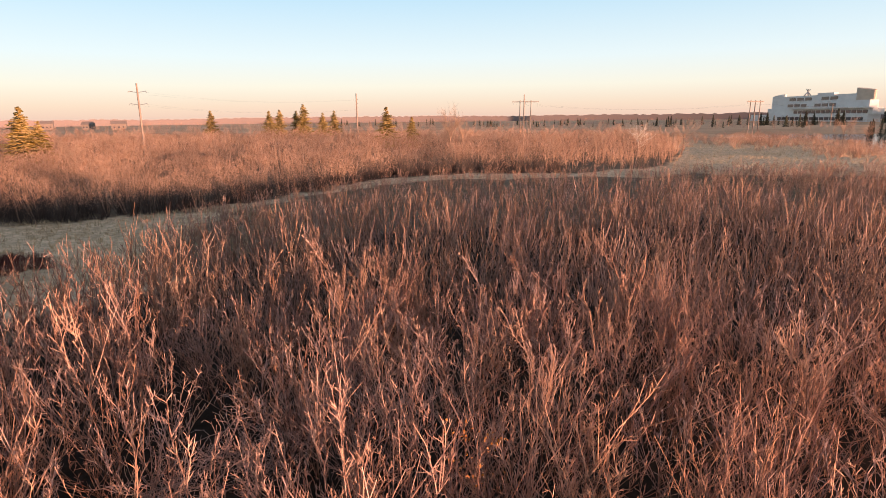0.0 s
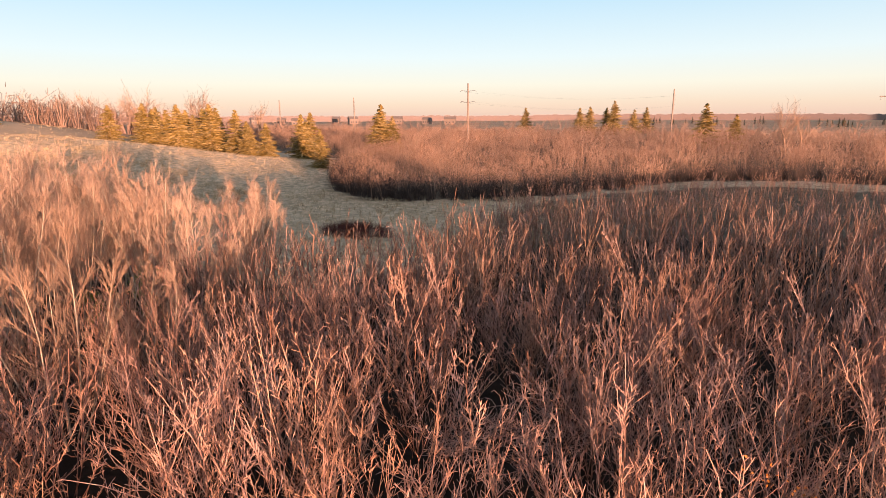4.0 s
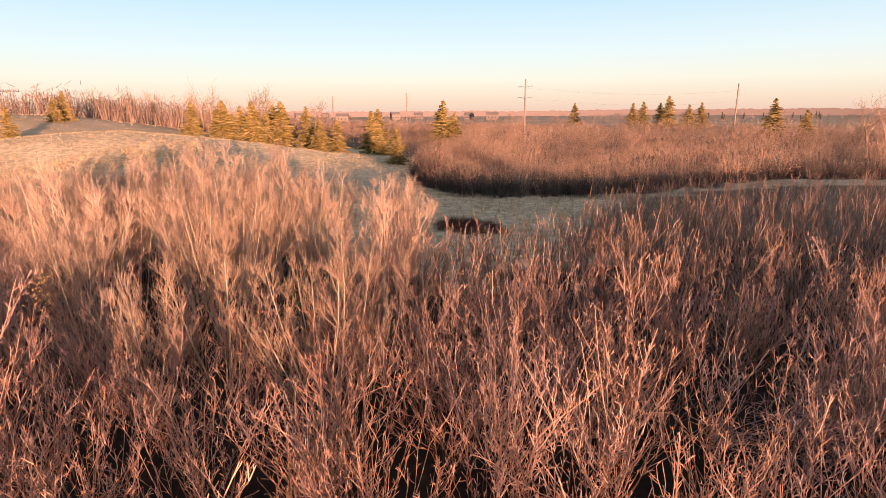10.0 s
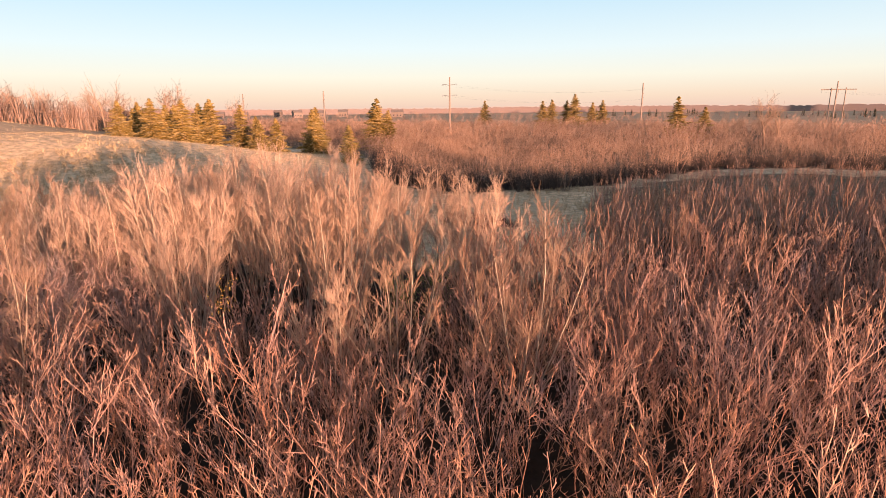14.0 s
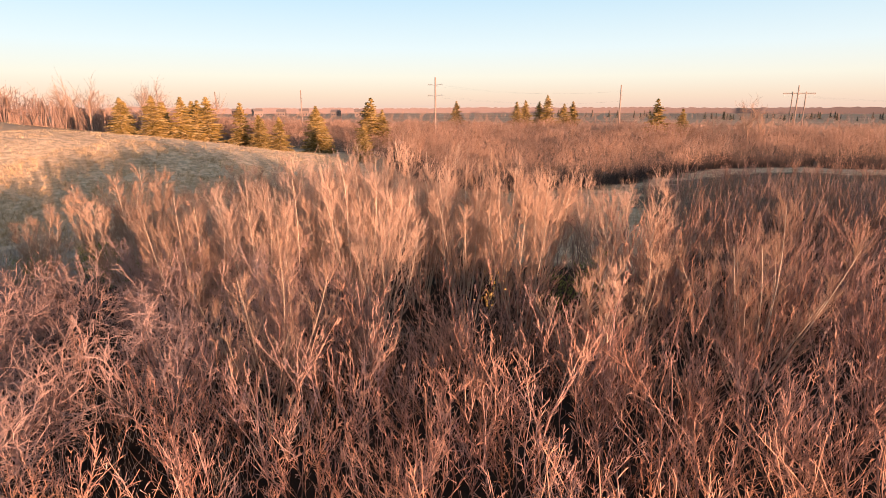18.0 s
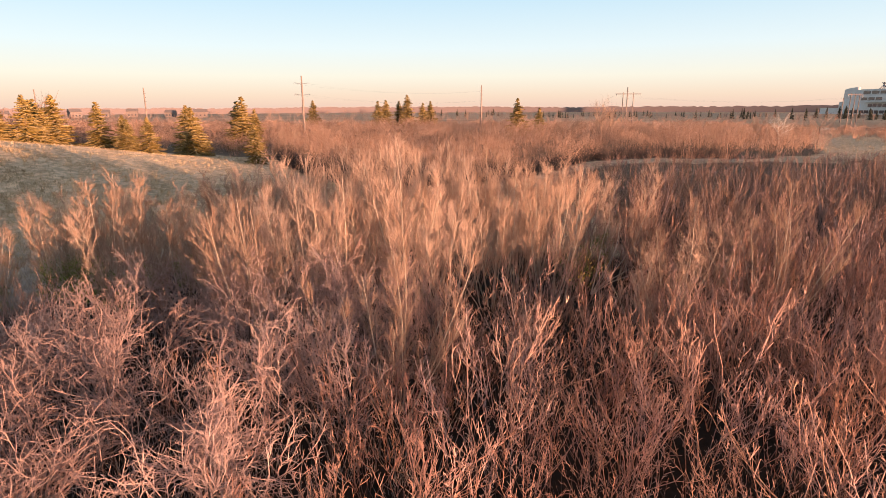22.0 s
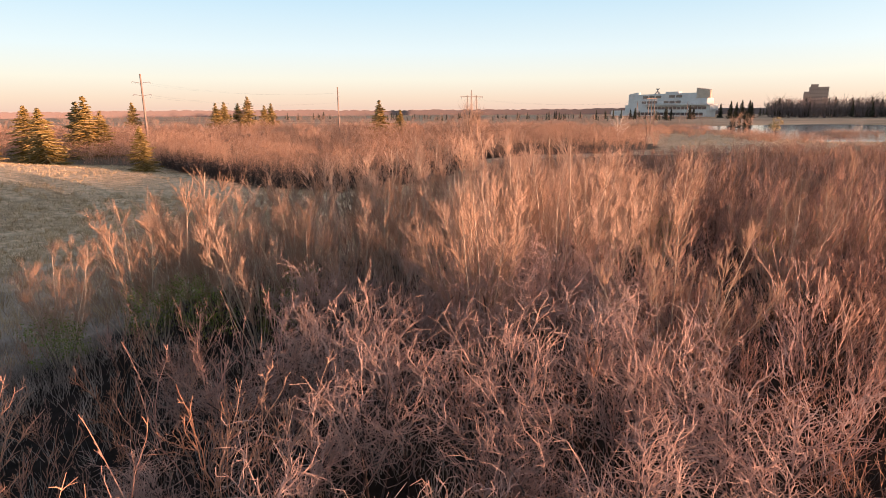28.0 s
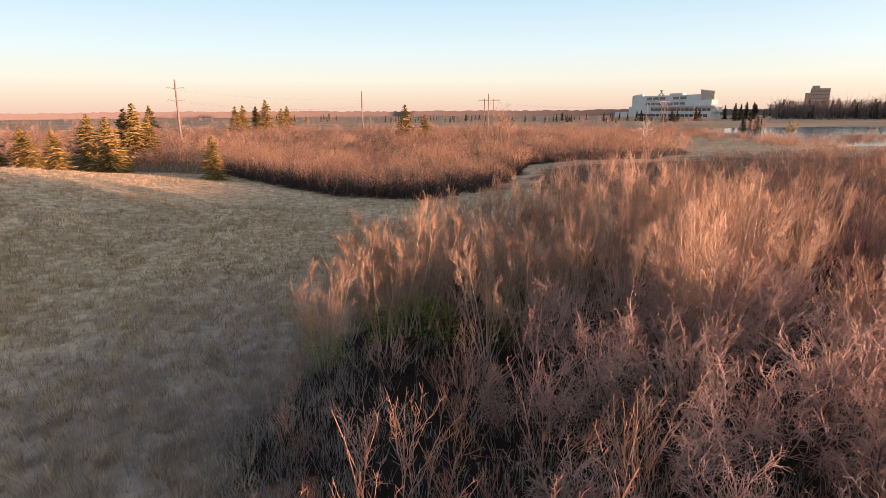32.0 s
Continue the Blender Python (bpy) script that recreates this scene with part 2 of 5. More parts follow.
def ground_material():
    """Straw grass, leaf litter under the shrubs with their shade in its colour, and mown or ploughed fields, told apart
    by what grows there.
    """
    m = bpy.data.materials.new("prairie_ground")
    m.use_nodes = True
    n, link = m.node_tree.nodes, m.node_tree.links.new
    b = n["Principled BSDF"]
    b.inputs["Roughness"].default_value = 0.95
    b.inputs["Specular IOR Level"].default_value = 0.1
    co = n.new("ShaderNodeTexCoord")

    def tone(scale, c0, c1, lo=0.35, hi=0.65, stretch=None):
        t = n.new("ShaderNodeTexNoise")
        t.inputs["Scale"].default_value, t.inputs["Detail"].default_value = scale, 8
        t.inputs["Roughness"].default_value = 0.62
        if stretch:
            mp = n.new("ShaderNodeMapping")
            mp.inputs["Scale"].default_value = stretch
            link(co.outputs["Object"], mp.inputs[0])
            link(mp.outputs[0], t.inputs["Vector"])
        else:
            link(co.outputs["Object"], t.inputs["Vector"])
        r = n.new("ShaderNodeValToRGB")
        r.color_ramp.elements[0].position, r.color_ramp.elements[1].position = lo, hi
        r.color_ramp.elements[0].color, r.color_ramp.elements[1].color = (*c0, 1), (*c1, 1)
        link(t.outputs["Fac"], r.inputs[0])
        return r.outputs[0], t.outputs["Fac"]

    def mix(fac, a, c, kind="MIX"):
        x = n.new("ShaderNodeMix")
        x.data_type, x.blend_type = "RGBA", kind
        if isinstance(fac, float):
            x.inputs[0].default_value = fac
        else:
            link(fac, x.inputs[0])
        link(a, x.inputs[6])
        link(c, x.inputs[7])
        return x.outputs[2]

    def attr(name):
        a = n.new("ShaderNodeAttribute")
        a.attribute_name = name
        return a.outputs["Fac"]

    straw, h1 = tone(1.3, (0.54, 0.41, 0.275), (0.98, 0.745, 0.505), 0.38, 0.62)
    patch, _ = tone(0.12, (0.72, 0.70, 0.66), (1.0, 1.0, 0.97))
    straw = mix(0.7, straw, patch, "MULTIPLY")
    # far darker than dry leaves are: the shade under the shrubs is painted in
    litter_shade, _ = tone(2.2, (0.006, 0.005, 0.005), (0.022, 0.016, 0.014))
    field, _ = tone(0.03, (0.40, 0.28, 0.18), (0.66, 0.475, 0.31), stretch=(0.3, 1.6, 1))
    weeds, _ = tone(1.6, (0.27, 0.23, 0.205), (0.50, 0.43, 0.385))
    c = mix(attr("field"), straw, field)
    c = mix(attr("weeds"), c, weeds)
    c = mix(attr("litter_shade"), c, litter_shade)
    link(c, b.inputs["Base Color"])
    bp = n.new("ShaderNodeBump")
    bp.inputs["Strength"].default_value, bp.inputs["Distance"].default_value = 0.5, 0.25
    link(h1, bp.inputs["Height"])
    link(bp.outputs[0], b.inputs["Normal"])
    return m


def water_material():
    m = bpy.data.materials.new("pond_water")
    m.use_nodes = True
    n, link = m.node_tree.nodes, m.node_tree.links.new
    b = n["Principled BSDF"]
    b.inputs["Base Color"].default_value = (0.10, 0.13, 0.15, 1)
    b.inputs["Roughness"].default_value = 0.09
    b.inputs["Specular IOR Level"].default_value = 0.6
    w = n.new("ShaderNodeTexNoise")
    w.inputs["Scale"].default_value, w.inputs["Detail"].default_value = 0.8, 4
    bp = n.new("ShaderNodeBump")
    bp.inputs["Strength"].default_value, bp.inputs["Distance"].default_value = 0.15, 0.04
    co = n.new("ShaderNodeTexCoord")
    link(co.outputs["Object"], w.inputs["Vector"])
    link(w.outputs["Fac"], bp.inputs["Height"])
    link(bp.outputs[0], b.inputs["Normal"])
    return m


# ---- plan ----
BASE = -2.8


def inside(poly, x, y):
    x, y = np.asarray(x, float), np.asarray(y, float)
    odd = np.zeros(np.broadcast(x, y).shape, bool)
    for (x0, y0), (x1, y1) in zip(poly, poly[1:] + poly[:1]):
        if y0 == y1:
            continue
        cross = (y0 > y) != (y1 > y)
        odd ^= cross & (x < (x1 - x0) * (y - y0) / (y1 - y0) + x0)
    return odd


def waves(x, y, size, seed=0):
    """Smooth bumps of about that size, from -1 to 1."""
    x, y = np.asarray(x, float) / size, np.asarray(y, float) / size
    s = seed * 1.7
    return (np.sin(x * 2.1 + s + 1.3 * np.sin(y * 1.1 + s)) + np.sin(y * 2.3 + 2 * s + 1.2 * np.sin(x * 1.4 - s))
            + 0.6 * np.sin(1.7 * (x + y) + 3 * s) + 0.5 * np.sin(3.1 * (x - y) + s)) / 3.1


def ground_z(x, y):
    x, y = np.asarray(x, float), np.asarray(y, float)
    c, s = math.cos(0.83), math.sin(0.83)
    u, v = (x + 96.4) * c + (y - 41.0) * s, -(x + 96.4) * s + (y - 41.0) * c
    z = BASE + 6.3 * np.exp(-((u / 35.0) ** 2 + (v / 24.1) ** 2))
    z = z + 9.4 * np.exp(-(((x + 210) / 64) ** 2 + ((y - 65) / 51) ** 2))
    z = z + 0.18 * waves(x, y, 7) + 0.10 * waves(x, y, 2.6, 2)
    pond = np.exp(-(((x - 0.62 * (y - 200) - 195) / 62) ** 2 + ((y - 205) / 88) ** 4))
    z = z - 2.2 * pond
    pool = np.exp(-(((x - 152) / 36) ** 2 + ((y - 262) / 22) ** 2))
    return z - 1.9 * pool


NEAR = [(-50.5, -3), (-51.5, 4), (-50.5, 10), (-47.5, 14), (-40, 22), (-30, 24), (-21, 22), (-19, 20.5), (-17.5, 24), (-16, 29),
        (-15, 34), (-10.4, 42), (-4, 49), (11, 50), (22, 54), (36, 52), (75, 46), (75, -2), (2, -1), (-9, -8.5), (-22, -15), (-39, -15.5), (-51, -14)]
FAR = [(-54, 64), (-46, 55), (-40, 51), (-34, 53.5), (-26, 58), (-21, 66), (-15, 77), (-8, 91), (5, 96), (20, 96), (36, 103), (44, 114), (60, 150), (66, 190),
       (70, 235), (-120, 240), (-215, 240), (-225, 175), (-150, 128), (-110, 106), (-80, 94), (-62, 78)]

# lower shrubs between the two, round the east end of the meadow
MID = [(-12, 30), (-17, 35), (-19, 44), (-20, 54), (-18.5, 62), (-14, 72), (-8, 82), (4, 88), (28, 89), (40, 93), (58, 90), (108, 76), (108, 40), (75, 46), (36, 52), (22, 54),
       (11, 50), (-4, 49), (-10.4, 42), (-12, 34)]


def place(name, data, parent=None):
    ob = new(name, data)
    if parent:
        ob.parent = parent
    return ob


# ---- meshes from arrays ----
class Pile:
    """Gathers vertices and four-cornered faces."""

    def __init__(self):
        self.v, self.f, self.n = [], [], 0

    def add(self, v, f):
        self.v.append(np.asarray(v, float))
        self.f.append(np.asarray(f, int) + self.n)
        self.n += len(v)

    def arrays(self):
        return np.concatenate(self.v), np.concatenate(self.f)

    def tube(self, pts, rads, sides=3):
        pts = np.asarray(pts, float)
        t = np.gradient(pts, axis=0)
        t /= np.linalg.norm(t, axis=1)[:, None] + 1e-9
        ref = np.array([0.31, 0.95, 0.05]) if abs(t[0, 1]) < 0.8 else np.array([0.95, 0.1, 0.3])
        a = np.cross(t, ref)
        a /= np.linalg.norm(a, axis=1)[:, None] + 1e-9
        b = np.cross(t, a)
        k = np.arange(sides) * 2 * math.pi / sides
        ring = pts[:, None] + np.asarray(rads)[:, None, None] * (np.cos(k)[None, :, None] * a[:, None] + np.sin(k)[None, :, None] * b[:, None])
        n = len(pts)
        i, j = np.meshgrid(np.arange(n - 1), np.arange(sides), indexing="ij")
        j2 = (j + 1) % sides
        f = np.stack([i * sides + j, i * sides + j2, (i + 1) * sides + j2, (i + 1) * sides + j], -1).reshape(-1, 4)
        self.add(ring.reshape(-1, 3), f)

    def box(self, x0, y0, z0, x1, y1, z1):
        v = [(x, y, z) for z in (z0, z1) for y in (y0, y1) for x in (x0, x1)]
        self.add(v, [(0, 2, 3, 1), (4, 5, 7, 6), (0, 1, 5, 4), (2, 6, 7, 3), (0, 4, 6, 2), (1, 3, 7, 5)])


def mesh_of(name, v, f, material, smooth=False, flat=False):
    me = bpy.data.meshes.new(name)
    v, f = np.asarray(v, np.float32), np.asarray(f, np.int32)
    me.vertices.add(len(v))
    me.vertices.foreach_set("co", v.ravel())
    me.loops.add(f.size)
    me.loops.foreach_set("vertex_index", f.ravel())
    me.polygons.add(len(f))
    me.polygons.foreach_set("loop_start", np.arange(0, f.size, f.shape[1], dtype=np.int32))
    if smooth:
        me.polygons.foreach_set("use_smooth", np.ones(len(f), bool))
    me.update(calc_edges=True)
    if flat:
        me.shade_flat()
    me.materials.append(material)
    return me


def part(name, pile, material, parent, label="", smooth=False):
    ob = place(name, mesh_of(name, *pile.arrays(), material, smooth), parent)
    return tagged(ob, label) if label else ob


def spread(kinds, spots):
    """One array of vertices and faces with the kinds (v, f) set down at spots (kind, x, y, z, turn, size, tall)."""
    vs, fs, n = [], [], 0
    for k, x, y, z, a, s, h in spots:
        v, f = kinds[k]
        c, d = math.cos(a) * s, math.sin(a) * s
        vs.append(np.stack([v[:, 0] * c - v[:, 1] * d + x, v[:, 0] * d + v[:, 1] * c + y, v[:, 2] * s * h + z], 1))
        fs.append(f + n)
        n += len(v)
    return np.concatenate(vs), np.concatenate(fs)


def crooked(rng, start, d, length, segs, wig, up=0.0):
    """A bent line of points."""
    d = np.array(d, float)
    d /= np.linalg.norm(d)
    pts = [np.array(start, float)]
    for _ in range(segs):
        d = d + rng.normal(0, wig, 3) + (0, 0, up)
        d /= np.linalg.norm(d)
        pts.append(pts[-1] + d * length / segs)
    return np.array(pts)


def aside(rng, d, angle):
    """The direction d turned aside by about that angle."""
    s = rng.normal(0, 1, 3)
    s -= s.dot(d) * d / d.dot(d)
    s /= np.linalg.norm(s) + 1e-9
    return d / np.linalg.norm(d) * math.cos(angle) + s * math.sin(angle)


def taper(a, b, n):
    return np.linspace(a, b, n)


# ---- ground ----
def axis_steps(lo, hi, fine_lo, fine_hi, fine, grow):
    mid = list(np.arange(fine_lo, fine_hi + 0.01, fine))
    out, s = [], fine
    x = fine_hi
    while x < hi:
        s *= grow
        x += s
        out.append(x)
    back, s, x = [], fine, fine_lo
    while x > lo:
        s *= grow
        x -= s
        back.append(x)
    return np.array(back[::-1] + mid + out)


def build_ground():
    xs = axis_steps(-3200, 3200, -125, 70, 1.6, 1.11)
    ys = axis_steps(-700, 4200, -30, 130, 1.6, 1.11)
    gx, gy = np.meshgrid(xs, ys, indexing="ij")
    v = np.stack([gx, gy, ground_z(gx, gy)], -1).reshape(-1, 3)
    nx, ny = gx.shape
    i, j = np.meshgrid(np.arange(nx - 1), np.arange(ny - 1), indexing="ij")
    f = np.stack([i * ny + j, (i + 1) * ny + j, (i + 1) * ny + j + 1, i * ny + j + 1], -1).reshape(-1, 4)
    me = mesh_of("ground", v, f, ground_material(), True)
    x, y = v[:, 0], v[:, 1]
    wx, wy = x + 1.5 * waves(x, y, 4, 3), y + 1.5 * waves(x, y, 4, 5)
    litter_shade = np.where(inside(NEAR, wx, wy), 1.0, 0.0) * 0.97
    litter_shade = np.maximum(litter_shade, np.where(inside(FAR, wx, wy), 0.75, 0.0))
    litter_shade = np.maximum(litter_shade, np.where(inside(MID, wx, wy), 0.7, 0.0))
    field = np.clip((np.hypot(x + 20, y) - 190) / 60, 0, 1)
    field = np.maximum(field, np.clip((-x - 125) / 30, 0, 1))
    d = np.hypot(wx + 50, (wy - 6) * 0.7)
    weeds = np.clip(1.25 - d / 13, 0, 1) * 0.85
    for name, val in (("litter_shade", litter_shade), ("field", field), ("weeds", weeds)):
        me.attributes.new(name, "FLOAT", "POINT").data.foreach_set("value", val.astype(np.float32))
    return tagged(place("ground", me), "dry prairie ground with straw grass and shade-darkened leaf litter", "ground", kind="structure")


build_ground()
pond_pile = Pile()
pond_pile.add([(60, 90, -3.72), (330, 90, -3.72), (330, 330, -3.72), (60, 330, -3.72)], [(0, 1, 2, 3)])
pond = place("water", mesh_of("water", *pond_pile.arrays(), water_material()))
tagged(pond, "still pale pond reflecting the evening sky", "pond", kind="structure")


# ---- shrubs ----
def winding(rng, start, d, length, segs, bend, up):
    """A line that winds in smooth S-curves."""
    d = np.array(d, float)
    d /= np.linalg.norm(d)
    turn = rng.normal(0, bend, 3)
    pts = [np.array(start, float)]
    for k in range(segs):
        turn = 0.45 * turn + rng.normal(0, bend, 3)
        d = d + turn * (0.5 + k / segs) + (0, 0, up)
        d /= np.linalg.norm(d)
        pts.append(pts[-1] + d * length / segs)
    return np.array(pts)


def kinked(rng, start, d, length, segs, kink, up):
    """A line that changes its direction a little at every joint and climbs again."""
    d = np.array(d, float)
    d /= np.linalg.norm(d)
    turn = rng.normal(0, kink, 3)
    pts = [np.array(start, float)]
    for _ in range(segs):
        turn = -0.35 * turn + rng.normal(0, kink, 3)
        d = d + turn + (0, 0, up)
        d /= np.linalg.norm(d)
        pts.append(pts[-1] + d * length / segs * rng.uniform(0.75, 1.25))
    return np.array(pts)


def along(pts, t):
    """The place at the share t of a line of points, and its direction there."""
    q = t * (len(pts) - 1)
    i = min(int(q), len(pts) - 2)
    return pts[i] + (pts[i + 1] - pts[i]) * (q - i), pts[i + 1] - pts[i]


def spurs(rng, twigs, pts, n, low, size, r):
    """Short upturned spurs along a line, most of them forked."""
    for t in rng.uniform(low, 1.0, n):
        p, d = along(pts, t)
        ln = size * rng.uniform(0.45, 1.25) * (1.2 - 0.45 * t)
        e = p + (aside(rng, d, rng.uniform(0.5, 1.05)) + (0, 0, 0.25)) * ln
        twigs.tube([p, e], (r, r * 0.62))
        if rng.uniform() < 0.5:
            o = p + (e - p) * rng.uniform(0.3, 0.8)
            twigs.tube([o, o + (aside(rng, e - p, rng.uniform(0.5, 1.0)) + (0, 0, 0.25)) * ln * rng.uniform(0.4, 0.75)], (r * 0.8, r * 0.55))


def willow(seed, h, stems, lod=0):
    """Crooked stems that fork half-way up and bristle with short spurs: a pile for each stem and one of twigs."""
    rng = np.random.default_rng(seed)
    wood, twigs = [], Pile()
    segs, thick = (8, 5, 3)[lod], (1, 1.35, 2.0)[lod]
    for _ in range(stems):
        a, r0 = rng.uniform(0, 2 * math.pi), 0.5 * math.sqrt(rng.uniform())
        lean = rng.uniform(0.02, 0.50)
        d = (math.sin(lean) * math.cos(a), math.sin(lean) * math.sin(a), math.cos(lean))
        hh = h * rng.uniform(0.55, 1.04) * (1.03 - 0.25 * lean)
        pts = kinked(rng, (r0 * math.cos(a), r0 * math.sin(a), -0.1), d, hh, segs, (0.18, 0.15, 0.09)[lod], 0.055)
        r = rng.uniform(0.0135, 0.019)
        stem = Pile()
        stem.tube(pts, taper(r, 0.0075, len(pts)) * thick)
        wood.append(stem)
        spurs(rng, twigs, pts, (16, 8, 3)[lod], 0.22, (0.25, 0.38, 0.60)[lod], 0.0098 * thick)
        for t in rng.uniform(0.22, 0.75, (3, 2, 1)[lod]):
            p, dd = along(pts, t)
            fork = kinked(rng, p, aside(rng, dd, rng.uniform(0.25, 0.6)), hh * (1 - t) * rng.uniform(0.6, 0.95), (4, 3, 2)[lod], 0.15, 0.12)
            twigs.tube(fork, taper(0.0135, 0.0075, len(fork)) * thick)
            spurs(rng, twigs, fork, (6, 4, 1)[lod], 0.15, (0.23, 0.34, 0.52)[lod], 0.0095 * thick)
    return wood, twigs


def sapling(seed, h, leaders, wide=0.24):
    """A young poplar clump: straight pale leaders in a vase, feathered with steep fine twigs above their bare feet."""
    rng = np.random.default_rng(seed)
    wood, twigs = [], Pile()
    for n in range(leaders):
        a, lean = n * 2.4 + rng.uniform(-0.4, 0.4), 0.02 + wide * math.sqrt((n + 0.3) / leaders)
        d = (math.sin(lean) * math.cos(a), math.sin(lean) * math.sin(a), math.cos(lean))
        hh = h * rng.uniform(0.70, 1.03) * (1 - 0.4 * lean)
        r0 = rng.uniform(0.05, 0.45)
        pts = winding(rng, (r0 * math.cos(a), r0 * math.sin(a), -0.1), d, hh, 7, 0.03, 0.004)
        stem = Pile()
        stem.tube(pts, taper(0.034, 0.008, 8) * hh / 6, 4)
        wood.append(stem)
        for t in rng.uniform(0.24, 0.98, 21):
            p, dd = along(pts, t)
            ln = (1.35 * (1.0 - t) + 0.5) * rng.uniform(0.6, 1.15) * hh / 6
            bp = crooked(rng, p, aside(rng, dd, rng.uniform(0.4, 0.85)), ln, 2, 0.07, 0.2)
            twigs.tube(bp, taper(0.0088, 0.0050, 3) * hh / 6)
            for k in rng.uniform(0.1, 1.0, 9):
                o, od = along(bp, k)
                e = o + (aside(rng, od, rng.uniform(0.3, 0.75)) + (0, 0, 0.25)) * rng.uniform(0.2, 0.5) * hh / 6
                twigs.tube([o, e], (0.0060, 0.0034))
    return wood, twigs


def thorn(seed, h):
    """A rounded, densely branched shrub with short twigs at wide angles."""
    rng = np.random.default_rng(seed)
    wood, twigs = [], Pile()
    for _ in range(6):
        a, lean = rng.uniform(0, 2 * math.pi), rng.uniform(0.1, 0.5)
        d = (math.sin(lean) * math.cos(a), math.sin(lean) * math.sin(a), math.cos(lean))
        p0 = crooked(rng, (0.2 * math.cos(a), 0.2 * math.sin(a), -0.1), d, h * 0.62, 5, 0.20, 0.04)
        stem = Pile()
        stem.tube(p0, taper(0.03, 0.014, 6), 4)
        wood.append(stem)
        for t in rng.uniform(0.30, 1.0, 9):
            i = min(int(t * 5), 4)
            p1 = crooked(rng, p0[i] + (p0[i + 1] - p0[i]) * (t * 5 - i), aside(rng, p0[i + 1] - p0[i], rng.uniform(0.4, 1.0)), h * rng.uniform(0.2, 0.38), 4, 0.30, 0.09)
            twigs.tube(p1, taper(0.011, 0.0065, 5))
            for k in rng.uniform(0.15, 1.0, 9):
                j = min(int(k * 4), 3)
                p2 = crooked(rng, p1[j] + (p1[j + 1] - p1[j]) * (k * 4 - j), aside(rng, p1[j + 1] - p1[j], rng.uniform(0.5, 1.1)), h * rng.uniform(0.06, 0.14), 2, 0.40, 0.08)
                twigs.tube(p2, taper(0.0078, 0.005, 3))
                for q in (1, 2):
                    p3 = crooked(rng, p2[q], aside(rng, p2[q] - p2[q - 1], rng.uniform(0.6, 1.2)), h * rng.uniform(0.03, 0.07), 1, 0.1)
                    twigs.tube(p3, (0.0058, 0.004))
    return wood, twigs


def leaves(seed, n, low, high, wide, size):
    """Small folded leaves in clumps."""
    rng = np.random.default_rng(seed)
    pile = Pile()
    hubs = rng.uniform((-wide, -wide, low), (wide, wide, high), (max(6, n // 25), 3))
    for _ in range(n):
        c = hubs[rng.integers(len(hubs))] + rng.normal(0, 0.16, 3)
        d = rng.normal(0, 1, 3) + (0, 0, -0.3)
        d /= np.linalg.norm(d)
        s = np.cross(d, rng.normal(0, 1, 3))
        s /= np.linalg.norm(s) + 1e-9
        up = np.cross(d, s)
        L, W = size * rng.uniform(0.7, 1.3), size * 0.4
        pile.add([c, c + d * L * 0.5 + s * W + up * W * 0.3, c + d * L, c + d * L * 0.5 - s * W + up * W * 0.3], [(0, 1, 2, 3)])
    return pile


def spikes(seed, n, h, wide, r, low=0.15, bent=False):
    """A distant shrub: many thin rising shoots ending in a rounded top."""
    rng = np.random.default_rng(seed)
    pile = Pile()
    for _ in range(n):
        a, q = rng.uniform(0, 2 * math.pi), math.sqrt(rng.uniform())
        top = np.array([wide * q * math.cos(a), wide * q * math.sin(a), h * (1 - 0.42 * q * q) * rng.uniform(0.55, 1.0)])
        foot = np.array([top[0] * 0.35, top[1] * 0.35, max(0, top[2] * low - 0.1)]) + rng.normal(0, 0.05, 3)
        mid = (foot + top) / 2 + np.array([top[0] * 0.16, top[1] * 0.16, 0]) + rng.normal(0, 0.08, 3)
        if bent:
            pile.tube([foot, mid, top], (r, r * 0.9, r * 0.25))
        else:
            pile.tube([foot, top], (r, r * 0.25))
    return pile.arrays()


def bush(seed, n, h, wide, r, long=0.7):
    """A distant rounded shrub: short twigs pointing every way out of a lumpy dome, on a few stems."""
    rng = np.random.default_rng(seed)
    pile = Pile()
    for _ in range(5):
        a, q = rng.uniform(0, 6.28), rng.uniform(0.2, 0.7)
        e = np.array([wide * q * math.cos(a), wide * q * math.sin(a), h * 0.75 * (1 - 0.4 * q * q)])
        pile.tube([(e[0] * 0.2, e[1] * 0.2, -0.1), e], (r * 1.3, r * 0.8))
    lumps = rng.normal(0, 1, (6, 3))
    lumps /= np.linalg.norm(lumps, axis=1)[:, None]
    for _ in range(n):
        d = rng.normal(0, 1, 3)
        d[2] = abs(d[2]) * 0.9 - 0.15
        d /= np.linalg.norm(d)
        q = rng.uniform(0.3, 1.0) ** 0.5 * (0.86 + 0.22 * max(0, (lumps @ d).max()) ** 3 + 0.06 * rng.normal())
        c = np.array([d[0] * wide * q, d[1] * wide * q, h * (0.40 + 0.53 * d[2] * q)])
        e = c + (d * 0.6 + (0, 0, 0.15) + rng.normal(0, 0.6, 3)) * long * rng.uniform(0.4, 1.1)
        pile.tube([c, e], (r, r * 0.45))
    return pile.arrays()


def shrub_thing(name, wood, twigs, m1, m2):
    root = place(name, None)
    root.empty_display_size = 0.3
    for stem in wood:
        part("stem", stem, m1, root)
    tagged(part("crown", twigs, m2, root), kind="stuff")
    return root


def on_ground(x, y):
    return float(ground_z(x, y))


def turned(x, y, a, s, sink=0.05):
    return Matrix.Translation((x, y, on_ground(x, y) - sink)) @ Matrix.Rotation(a, 4, "Z") @ Matrix.Diagonal((s, s, s, 1))


